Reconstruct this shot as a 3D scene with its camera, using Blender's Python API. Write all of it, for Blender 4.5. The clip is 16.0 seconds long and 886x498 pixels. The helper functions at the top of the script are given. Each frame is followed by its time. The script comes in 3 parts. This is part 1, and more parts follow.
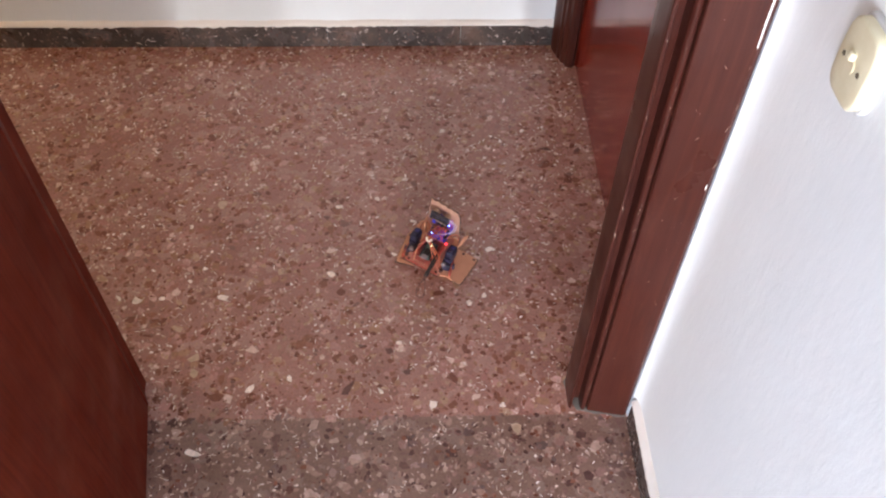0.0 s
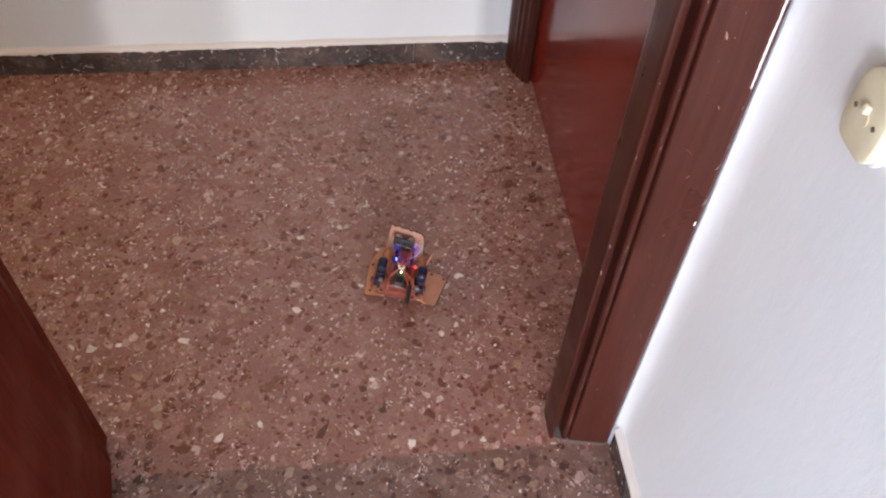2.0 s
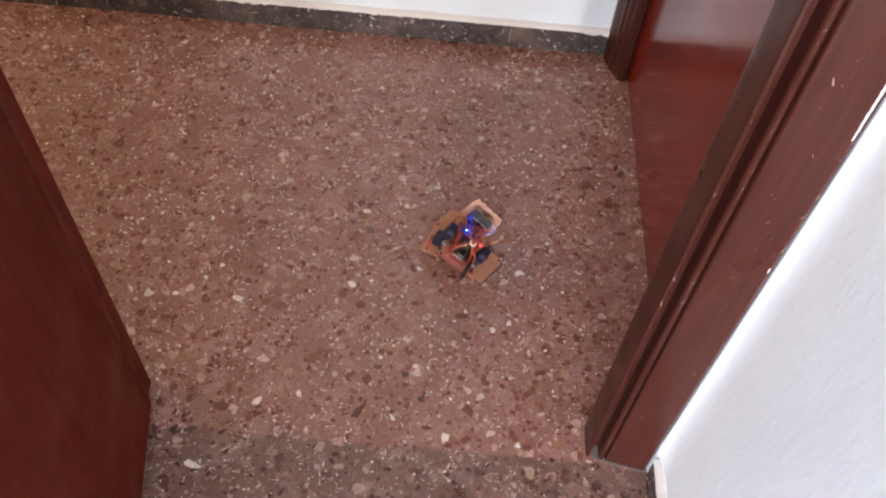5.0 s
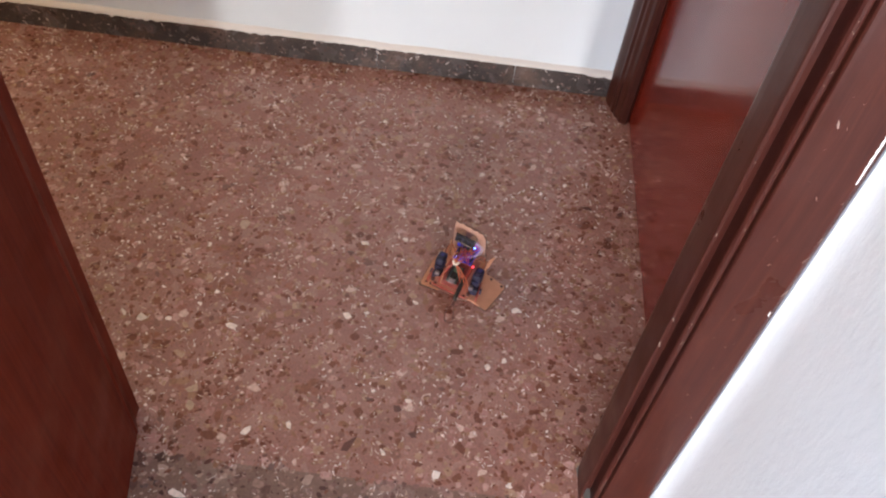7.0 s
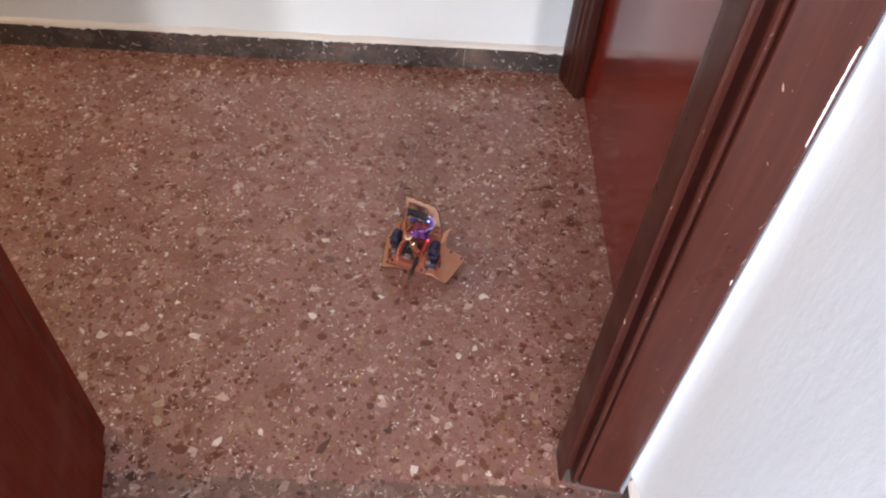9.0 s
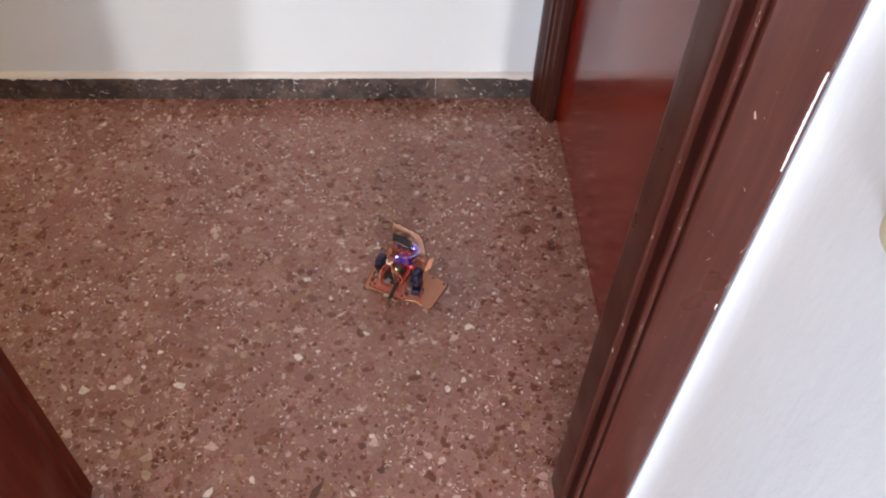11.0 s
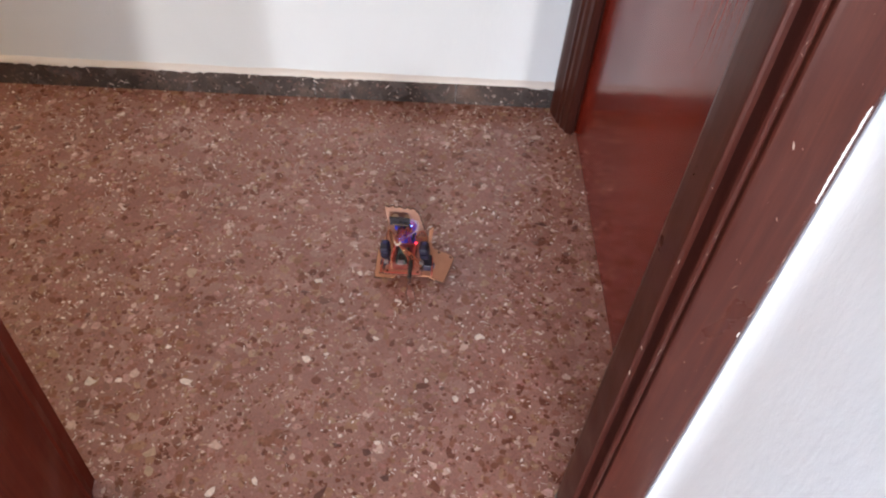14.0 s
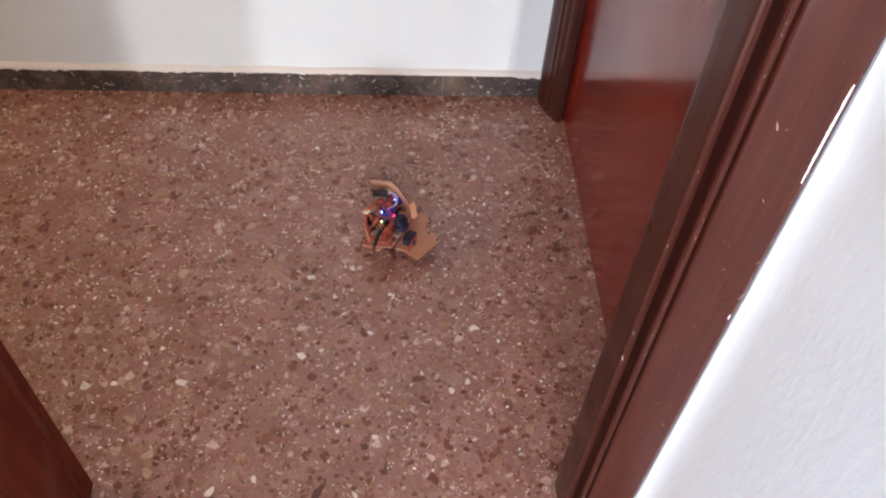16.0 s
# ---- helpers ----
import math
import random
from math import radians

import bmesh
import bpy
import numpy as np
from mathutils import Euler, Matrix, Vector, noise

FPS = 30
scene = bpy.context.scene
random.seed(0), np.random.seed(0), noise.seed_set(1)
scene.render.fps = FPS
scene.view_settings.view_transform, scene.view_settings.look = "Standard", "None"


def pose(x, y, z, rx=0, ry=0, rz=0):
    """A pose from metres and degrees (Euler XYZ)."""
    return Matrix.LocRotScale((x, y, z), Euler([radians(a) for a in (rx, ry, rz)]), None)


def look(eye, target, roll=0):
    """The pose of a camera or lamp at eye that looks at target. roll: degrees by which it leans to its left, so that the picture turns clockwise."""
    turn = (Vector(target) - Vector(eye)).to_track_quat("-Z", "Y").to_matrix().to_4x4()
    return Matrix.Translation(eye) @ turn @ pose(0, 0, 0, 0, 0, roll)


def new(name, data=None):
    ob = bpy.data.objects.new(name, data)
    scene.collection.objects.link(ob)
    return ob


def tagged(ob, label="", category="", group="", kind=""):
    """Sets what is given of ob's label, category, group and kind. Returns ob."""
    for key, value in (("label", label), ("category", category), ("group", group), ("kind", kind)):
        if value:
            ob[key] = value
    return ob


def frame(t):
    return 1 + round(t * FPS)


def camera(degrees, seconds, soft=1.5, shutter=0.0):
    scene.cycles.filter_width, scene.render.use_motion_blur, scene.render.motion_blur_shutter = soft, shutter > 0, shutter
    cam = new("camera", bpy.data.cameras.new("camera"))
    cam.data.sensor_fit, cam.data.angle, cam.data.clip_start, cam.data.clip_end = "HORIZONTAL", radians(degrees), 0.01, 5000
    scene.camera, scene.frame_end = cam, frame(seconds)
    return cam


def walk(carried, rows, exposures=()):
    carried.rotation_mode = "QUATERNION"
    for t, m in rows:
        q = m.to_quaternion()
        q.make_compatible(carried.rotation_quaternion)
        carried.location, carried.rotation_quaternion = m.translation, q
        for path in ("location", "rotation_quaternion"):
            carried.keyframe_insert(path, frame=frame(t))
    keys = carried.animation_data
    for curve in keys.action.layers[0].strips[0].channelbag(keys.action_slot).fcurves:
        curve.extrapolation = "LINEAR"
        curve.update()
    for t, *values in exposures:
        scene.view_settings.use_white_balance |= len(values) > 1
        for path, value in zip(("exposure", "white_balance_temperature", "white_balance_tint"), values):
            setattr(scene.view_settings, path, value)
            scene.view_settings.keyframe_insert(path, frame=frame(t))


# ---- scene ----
cam = camera(56.9, 16.0, 2.1, 0.3)
PATH = [
    (0, (-0.049, -0.044, 1.402), (-0.002, 1.24, -0.13), 1.0),
    (0.5, (-0.041, -0.036, 1.399), (0.017, 1.253, -0.129), 0.2),
    (1, (-0.032, -0.025, 1.405), (0.054, 1.268, -0.118), -1.8),
    (1.5, (-0.052, -0.008, 1.406), (0.062, 1.295, -0.107), -0.4),
    (2, (-0.103, 0.04, 1.409), (0.088, 1.31, -0.124), 3.5),
    (2.5, (-0.138, 0.082, 1.397), (0.015, 1.252, -0.218), 7.2),
    (3, (-0.073, 0.082, 1.396), (-0.025, 1.259, -0.22), 5.3),
    (3.5, (-0.064, 0.084, 1.403), (-0.085, 1.283, -0.198), 2.4),
    (4, (-0.065, 0.094, 1.41), (-0.069, 1.317, -0.172), 2.0),
    (4.2, (-0.071, 0.098, 1.411), (-0.071, 1.31, -0.18), 2.8),
    (6.3, (-0.074, 0.088, 1.394), (-0.083, 1.35, -0.158), 6.6),
    (6.5, (-0.071, 0.084, 1.389), (-0.09, 1.369, -0.144), 6.5),
    (7, (-0.075, 0.096, 1.397), (-0.071, 1.385, -0.132), 7.3),
    (7.5, (-0.056, 0.104, 1.384), (-0.016, 1.384, -0.153), 6.0),
    (8, (-0.057, 0.109, 1.384), (0.028, 1.374, -0.163), 6.2),
    (8.5, (-0.055, 0.117, 1.386), (0.019, 1.383, -0.161), 5.5),
    (8.7, (-0.053, 0.118, 1.385), (0.017, 1.382, -0.163), 5.3),
    (10.8, (-0.054, 0.136, 1.397), (0.062, 1.437, -0.117), 2.9),
    (11, (-0.056, 0.14, 1.397), (0.064, 1.444, -0.115), 3.2),
    (11.5, (-0.074, 0.147, 1.4), (0.01, 1.462, -0.105), 4.7),
    (12, (-0.076, 0.158, 1.394), (0.008, 1.465, -0.118), 5.4),
    (12.5, (-0.073, 0.16, 1.397), (0.024, 1.487, -0.096), 5.2),
    (13, (-0.071, 0.162, 1.397), (0.033, 1.484, -0.1), 5.4),
    (13.5, (-0.072, 0.158, 1.397), (0.04, 1.478, -0.102), 5.3),
    (14, (-0.075, 0.159, 1.395), (0.033, 1.466, -0.115), 5.7),
    (14.5, (-0.074, 0.156, 1.39), (0.04, 1.449, -0.131), 5.4),
    (15, (-0.071, 0.159, 1.392), (0.047, 1.449, -0.131), 5.0),
    (15.5, (-0.072, 0.162, 1.396), (0.047, 1.457, -0.123), 4.6),
    (16, (-0.069, 0.159, 1.395), (0.053, 1.451, -0.126), 4.3),
]
walk(cam, [(t, look(eye, target, roll)) for t, eye, target, roll in PATH],
     exposures=[(0, 0.18, 6750, 14), (0.9, 0.15, 6750, 14), (1.4, -0.01, 6750, 15), (1.9, -0.01, 6750, 15), (2.5, 0.18, 6700, 13), (8.7, 0.18, 6650, 12.5),
                (11, 0.11, 6650, 12.5), (12.5, 0.18, 6650, 12.5), (16, 0.2, 6650, 12.5)])

# ---- world and light ----
world = bpy.data.worlds.new("sky")
scene.world = world
world.use_nodes = True
nt = world.node_tree
sky = nt.nodes.new("ShaderNodeTexSky")
sky.sky_type, sky.sun_disc, sky.sun_elevation, sky.sun_rotation = "NISHITA", False, radians(40), radians(150)
nt.links.new(sky.outputs[0], nt.nodes["Background"].inputs[0])
nt.nodes["Background"].inputs[1].default_value = 0.1


def window_light(name, eye, target, sx, sy, power, color):
    lamp = bpy.data.lights.new(name, "AREA")
    lamp.shape, lamp.size, lamp.size_y, lamp.energy, lamp.color = "RECTANGLE", sx, sy, power, color
    ob = new(name, lamp)
    ob.matrix_world = look(eye, target)
    return ob


# daylight through the two narrow panes and the wide window behind the camera, plus an added warm fill at the corridor's
# unseen end
window_light("pane_daylight", (0.18, -3.93, 0.78), (0.05, 0, 0.6), 0.14, 1.0, 104, (0.9, 0.94, 0.97))
window_light("pane_daylight", (-0.46, -3.93, 0.78), (-0.4, 0, 0.6), 0.14, 1.0, 84, (0.84, 0.92, 1.0))
window_light("window_daylight", (-1.92, -3.93, 1.05), (-0.3, 0, 0.7), 0.76, 1.2, 174, (0.7, 0.8, 1.0))
# added warm fill from the left; its source is unseen
window_light("corridor_daylight", (-3.43, 1.35, 1.6), (-0.6, 1.75, 0.4), 0.8, 1.3, 25, (1.0, 0.73, 0.43))

# ---- materials ----
def mat(name, color, rough=0.5, metal=0.0, coat=0.0, emit=None, strength=0.0):
    m = bpy.data.materials.new(name)
    m.use_nodes = True
    b = m.node_tree.nodes["Principled BSDF"]
    b.inputs["Base Color"].default_value = (*color, 1)
    b.inputs["Roughness"].default_value = rough
    b.inputs["Metallic"].default_value = metal
    b.inputs["Coat Weight"].default_value = coat
    b.inputs["Coat Roughness"].default_value = 0.08
    if emit:
        b.inputs["Emission Color"].default_value = (*emit, 1)
        b.inputs["Emission Strength"].default_value = strength
    return m


class Nodes:
    """Short hand for building node trees."""

    def __init__(self, m):
        self.t = m.node_tree
        self.b = self.t.nodes["Principled BSDF"]
        self.co = self.t.nodes.new("ShaderNodeTexCoord").outputs["Object"]

    def link(self, a, b):
        self.t.links.new(a, b)

    def scaled(self, s, source=None):
        n = self.t.nodes.new("ShaderNodeMapping")
        n.inputs["Scale"].default_value = s
        self.link(source or self.co, n.inputs["Vector"])
        return n.outputs[0]

    def noise(self, scale, detail=4, rough=0.55, co=None, distort=0.0):
        n = self.t.nodes.new("ShaderNodeTexNoise")
        n.inputs["Scale"].default_value, n.inputs["Detail"].default_value = scale, detail
        n.inputs["Roughness"].default_value, n.inputs["Distortion"].default_value = rough, distort
        self.link(co or self.co, n.inputs["Vector"])
        return n.outputs[0]

    def voronoi(self, scale, out="Color", co=None, feature="F1"):
        n = self.t.nodes.new("ShaderNodeTexVoronoi")
        n.feature = feature
        n.inputs["Scale"].default_value = scale
        self.link(co or self.co, n.inputs["Vector"])
        return n.outputs[out]

    def ramp(self, value, stops, constant=False):
        n = self.t.nodes.new("ShaderNodeValToRGB")
        e = n.color_ramp.elements
        if constant:
            n.color_ramp.interpolation = "CONSTANT"
        while len(e) < len(stops):
            e.new(0.5)
        for el, (p, c) in zip(e, stops):
            el.position, el.color = p, (*c, 1) if len(c) == 3 else c
        self.link(value, n.inputs[0])
        return n.outputs[0]

    def mix(self, f, a, b, kind="MIX"):
        n = self.t.nodes.new("ShaderNodeMix")
        n.data_type, n.blend_type = "RGBA", kind
        for v, s in ((f, n.inputs[0]), (a, n.inputs[6]), (b, n.inputs[7])):
            if isinstance(v, (int, float)):
                s.default_value = v
            elif isinstance(v, tuple):
                s.default_value = (*v, 1)
            else:
                self.link(v, s)
        return n.outputs[2]

    def span(self, value, lo, hi, a, b):
        n = self.t.nodes.new("ShaderNodeMapRange")
        for k, v in zip(("From Min", "From Max", "To Min", "To Max"), (lo, hi, a, b)):
            n.inputs[k].default_value = v
        self.link(value, n.inputs["Value"])
        return n.outputs[0]

    def bump(self, height, strength, distance):
        n = self.t.nodes.new("ShaderNodeBump")
        n.inputs["Strength"].default_value, n.inputs["Distance"].default_value = strength, distance
        self.link(height, n.inputs["Height"])
        self.link(n.outputs[0], self.b.inputs["Normal"])

    def island(self):
        return self.t.nodes.new("ShaderNodeNewGeometry").outputs["Random Per Island"]

    def per_object(self):
        return self.t.nodes.new("ShaderNodeObjectInfo").outputs["Random"]

    def color(self, c):
        self.link(c, self.b.inputs["Base Color"])

    def rough(self, r):
        self.link(r, self.b.inputs["Roughness"])


def terrazzo(name, tones, dirt):
    """The binder between the stone chips, with its finest grains."""
    m = mat(name, tones[0], 0.3)
    n = Nodes(m)
    base = n.ramp(n.noise(9, 6), [(0.3, tones[0]), (0.52, tones[1]), (0.72, tones[2])])
    fine = n.ramp(n.voronoi(330), [(0.0, (0.34, 0.32, 0.31)), (0.55, (0.5, 0.5, 0.5)), (0.86, (0.6, 0.57, 0.53)), (1.0, (0.95, 0.9, 0.82))])
    c = n.mix(0.55, base, fine, "OVERLAY")
    grime = n.ramp(n.noise(2.3, 7, 0.62), [(0.42, (1, 1, 1)), (0.75, dirt)])
    c = n.mix(0.8, c, grime, "MULTIPLY")
    n.color(c)
    n.rough(n.span(n.noise(14, 6), 0.3, 0.75, 0.16, 0.36))
    n.bump(n.noise(160, 3), 0.12, 0.001)
    return m


def stone_chips(name, stops, rough=0.24):
    m = mat(name, (0.3, 0.2, 0.15), rough)
    m.node_tree.nodes["Principled BSDF"].inputs["Specular IOR Level"].default_value = 0.55
    n = Nodes(m)
    c = n.ramp(n.island(), stops, constant=True)
    tint = n.ramp(n.noise(120, 4), [(0.3, (0.84, 0.77, 0.78)), (0.7, (1.22, 1.1, 1.12))])
    c = n.mix(1.0, c, tint, "MULTIPLY")
    stain = n.ramp(n.noise(5.5, 6, 0.65), [(0.32, (0.8, 0.79, 0.76)), (0.52, (1, 1, 1)), (0.72, (1.1, 1.1, 1.12))])
    n.color(n.mix(0.9, c, stain, "MULTIPLY"))
    n.rough(n.span(n.noise(20, 4), 0.3, 0.7, 0.15, 0.34))
    return m


def plaster(name, a, b, speck):
    m = mat(name, a, 0.75)
    n = Nodes(m)
    c = n.ramp(n.noise(1.6, 6, 0.6), [(0.3, a), (0.7, b)])
    spots = n.ramp(n.noise(55, 5, 0.7), [(0.66, (1, 1, 1)), (0.76, speck)])
    n.color(n.mix(0.35, c, spots, "MULTIPLY"))
    co = n.scaled((1, 1, 0.4))
    n.rough(n.span(n.noise(8, 3), 0.3, 0.7, 0.6, 0.85))
    n.bump(n.mix(0.4, n.noise(62, 5, 0.62, co), n.noise(11, 3)), 0.3, 0.004)
    return m


def varnish(name, dark, mid, light, rough=0.2, coat=0.3, gloss=0.5):
    """Old varnished mahogany with its grain upright."""
    m = mat(name, mid, rough, coat=coat)
    m.node_tree.nodes["Principled BSDF"].inputs["Specular IOR Level"].default_value = gloss
    n = Nodes(m)
    co = n.scaled((26, 26, 1.3))
    grain = n.noise(2.4, 7, 0.65, co, 1.2)
    broad = n.noise(1.7, 4, 0.5, n.scaled((3, 3, 0.6)))
    c = n.ramp(grain, [(0.28, dark), (0.52, mid), (0.78, light)])
    c = n.mix(0.55, c, n.ramp(broad, [(0.3, (0.62, 0.6, 0.6)), (0.7, (1.2, 1.15, 1.1))]), "MULTIPLY")
    scuff = n.ramp(n.noise(34, 6, 0.75, n.scaled((1, 1, 0.45))), [(0.71, (0, 0, 0)), (0.76, (1, 1, 1))])
    n.color(n.mix(n.mix(1.0, scuff, (0.35, 0.35, 0.35), "MULTIPLY"), c, (0.3, 0.17, 0.12)))
    n.rough(n.span(n.noise(6, 5), 0.3, 0.75, rough * 0.7, rough * 1.7))
    n.bump(grain, 0.08, 0.001)
    return m


def cardboard(name, a, b):
    m = mat(name, a, 0.8)
    n = Nodes(m)
    c = n.ramp(n.noise(38, 5, 0.6), [(0.3, a), (0.7, b)])
    n.color(c)
    w = n.t.nodes.new("ShaderNodeTexWave")
    w.inputs["Scale"].default_value, w.inputs["Distortion"].default_value = 60, 0.6
    n.link(n.co, w.inputs["Vector"])
    n.bump(w.outputs["Fac"], 0.25, 0.0008)
    return m


def worn_plastic(name, a, b, rough=0.35):
    m = mat(name, a, rough)
    n = Nodes(m)
    n.color(n.ramp(n.noise(70, 4), [(0.35, a), (0.7, b)]))
    n.rough(n.span(n.noise(40, 3), 0.3, 0.7, rough * 0.7, rough * 1.4))
    return m


TERRAZZO = terrazzo("terrazzo_binder", ((0.278, 0.129, 0.103), (0.337, 0.164, 0.132), (0.388, 0.199, 0.162)), (0.82, 0.8, 0.78))
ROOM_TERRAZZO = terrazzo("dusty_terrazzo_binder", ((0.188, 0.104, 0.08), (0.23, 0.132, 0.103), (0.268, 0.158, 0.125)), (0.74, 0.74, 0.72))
CHIPS = stone_chips("terrazzo_chips", [
    (0.0, (0.15, 0.055, 0.033)), (0.1, (0.19, 0.076, 0.046)), (0.22, (0.24, 0.105, 0.066)), (0.34, (0.3, 0.14, 0.1)), (0.45, (0.27, 0.145, 0.088)), (0.54, (0.36, 0.175, 0.145)),
    (0.64, (0.33, 0.185, 0.115)), (0.73, (0.42, 0.225, 0.19)), (0.82, (0.4, 0.25, 0.165)), (0.9, (0.5, 0.31, 0.26)), (0.955, (0.6, 0.44, 0.36))])
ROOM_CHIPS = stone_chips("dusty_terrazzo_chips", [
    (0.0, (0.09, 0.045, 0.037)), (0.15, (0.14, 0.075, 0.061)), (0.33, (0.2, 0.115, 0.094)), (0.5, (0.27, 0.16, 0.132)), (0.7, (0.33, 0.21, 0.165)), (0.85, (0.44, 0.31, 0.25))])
SLIVERS = stone_chips("pale_slivers", [(0.0, (0.55, 0.4, 0.32)), (0.3, (0.68, 0.55, 0.46)), (0.6, (0.8, 0.7, 0.61)), (0.82, (0.86, 0.8, 0.73))])
GRITS = stone_chips("dark_grit", [(0.0, (0.14, 0.05, 0.03)), (0.35, (0.19, 0.075, 0.045)), (0.7, (0.24, 0.1, 0.064))])
WHITE_CHIP = stone_chips("white_marble_chip", [(0.0, (0.7, 0.6, 0.5)), (0.5, (0.8, 0.73, 0.64))])
TAN_CHIP = stone_chips("tan_marble_chip", [(0.0, (0.5, 0.36, 0.24)), (0.5, (0.46, 0.33, 0.23))])
DARK_CHIP = stone_chips("dark_marble_chip", [(0.0, (0.1, 0.044, 0.035)), (0.5, (0.13, 0.06, 0.047))])
SKIRTING = terrazzo("grey_terrazzo", ((0.05, 0.043, 0.041), (0.095, 0.075, 0.068), (0.21, 0.14, 0.112)), (0.5, 0.5, 0.5))
SKIRT_CHIPS = stone_chips("skirting_chips", [
    (0.0, (0.05, 0.04, 0.037)), (0.3, (0.15, 0.1, 0.085)), (0.55, (0.23, 0.17, 0.145)), (0.8, (0.32, 0.28, 0.25)), (0.88, (0.62, 0.58, 0.52))])
PLASTER = plaster("white_plaster", (0.745, 0.768, 0.772), (0.8, 0.824, 0.828), (0.82, 0.8, 0.77))
CREAM = plaster("cream_paint_edge", (0.68, 0.59, 0.52), (0.78, 0.73, 0.69), (0.55, 0.47, 0.4))
CEMENT = plaster("grey_cement", (0.13, 0.115, 0.095), (0.2, 0.175, 0.15), (0.6, 0.58, 0.55))
DOOR_RED = varnish("varnished_mahogany_door", (0.125, 0.0095, 0.0045), (0.155, 0.013, 0.006), (0.19, 0.018, 0.008), 0.13, 0.06, 0.29)
DOOR_DULL = varnish("dull_mahogany_door", (0.1, 0.014, 0.0075), (0.142, 0.022, 0.011), (0.18, 0.031, 0.0145), 0.5, 0.0, 0.06)
FRAME_WOOD = varnish("varnished_mahogany_frame", (0.038, 0.0082, 0.0056), (0.051, 0.012, 0.0075), (0.075, 0.0195, 0.011), 0.34, 0.04, 0.2)
FLAKE = mat("bare_paint_flake", (0.3, 0.2, 0.155), 0.9)
SWITCH_CREAM = worn_plastic("aged_cream_plastic", (0.66, 0.59, 0.4), (0.7, 0.64, 0.46), 0.4)
SWITCH_WHITE = worn_plastic("white_plastic", (0.56, 0.56, 0.55), (0.6, 0.6, 0.59), 0.6)
SCREW = mat("screw_recess_shade", (0.12, 0.095, 0.06), 0.5, 0.4)
CARD = cardboard("brown_cardboard", (0.5, 0.21, 0.115), (0.6, 0.272, 0.155))
HEAD_CARD = cardboard("pale_cardboard", (0.4, 0.2, 0.135), (0.5, 0.265, 0.185))
CARD_EDGE = mat("dark_cardboard", (0.06, 0.03, 0.02), 0.9)
DECK = cardboard("salmon_painted_cardboard", (0.54, 0.2, 0.14), (0.64, 0.28, 0.2))
BATTERY = worn_plastic("dark_red_plastic", (0.16, 0.025, 0.018), (0.28, 0.06, 0.04), 0.45)
RED_RAIL = worn_plastic("red_plastic", (0.34, 0.05, 0.03), (0.46, 0.09, 0.05), 0.45)
WHITE_HORN = worn_plastic("pale_plastic", (0.2, 0.15, 0.15), (0.32, 0.25, 0.25), 0.55)
# label colour also paints the blue-violet sheen of the servo tops
LABEL_SHEEN = worn_plastic("blue_label_sheen", (0.025, 0.022, 0.11), (0.04, 0.035, 0.18), 0.5)
# board colour brightened to carry the LEDs' blue-violet glow
GLOW_PCB = worn_plastic("led_glow_circuit_board", (0.05, 0.04, 0.34), (0.11, 0.08, 0.6), 0.3)
BLUE_PLASTIC = worn_plastic("bright_blue_plastic", (0.04, 0.05, 0.5), (0.08, 0.08, 0.68), 0.35)
PINK = worn_plastic("pink_violet_plastic", (0.5, 0.16, 0.42), (0.6, 0.24, 0.5), 0.4)
PALE_ORANGE = mat("pale_orange_wire", (0.66, 0.3, 0.16), 0.4)
SERVO = worn_plastic("dark_blue_plastic", (0.011, 0.008, 0.02), (0.024, 0.019, 0.05), 0.45)
BLACK = worn_plastic("black_plastic", (0.012, 0.01, 0.01), (0.03, 0.02, 0.018), 0.4)
DARK_PCB = worn_plastic("black_circuit_board", (0.014, 0.014, 0.022), (0.06, 0.055, 0.075), 0.35)
GREEN_PCB = worn_plastic("green_grey_circuit_board", (0.07, 0.1, 0.085), (0.16, 0.2, 0.17), 0.3)
GAUZE = mat("sensor_gauze", (0.42, 0.34, 0.27), 0.6)
DULL_TIN = worn_plastic("dull_tan_tin", (0.36, 0.26, 0.19), (0.46, 0.36, 0.28), 0.6)
RIM = worn_plastic("dark_violet_plastic", (0.02, 0.016, 0.04), (0.04, 0.03, 0.07), 0.4)
ORANGE_WIRE = mat("orange_wire", (0.44, 0.09, 0.035), 0.45)
RED_WIRE = mat("red_wire", (0.5, 0.04, 0.03), 0.4)
WHITE_WIRE = mat("pale_wire", (0.5, 0.44, 0.52), 0.4)
BROWN_WIRE = mat("brown_wire", (0.1, 0.035, 0.025), 0.5)
# violet tint paints the LEDs' glow onto nearby wires
GLOW_WIRE = mat("led_glow_wire", (0.2, 0.08, 0.42), 0.4)
TIE = mat("cream_cable_tie", (0.75, 0.6, 0.45), 0.5)
LED_BLUE = mat("blue_led", (0.1, 0.15, 0.6), 0.3, emit=(0.1, 0.22, 1.0), strength=15)
LED_RED = mat("red_led", (0.6, 0.05, 0.05), 0.3, emit=(1.0, 0.03, 0.06), strength=5)
LED_GREEN = mat("green_led", (0.5, 0.7, 0.3), 0.3, emit=(0.8, 1.0, 0.5), strength=5)


# ---- mesh helpers ----
def part(name, bm, material, parent=None, label=""):
    me = bpy.data.meshes.new(name)
    bm.to_mesh(me)
    bm.free()
    me.materials.append(material)
    ob = new(name, me)
    if parent:
        ob.parent = parent
    if label:
        tagged(ob, label)
    return ob


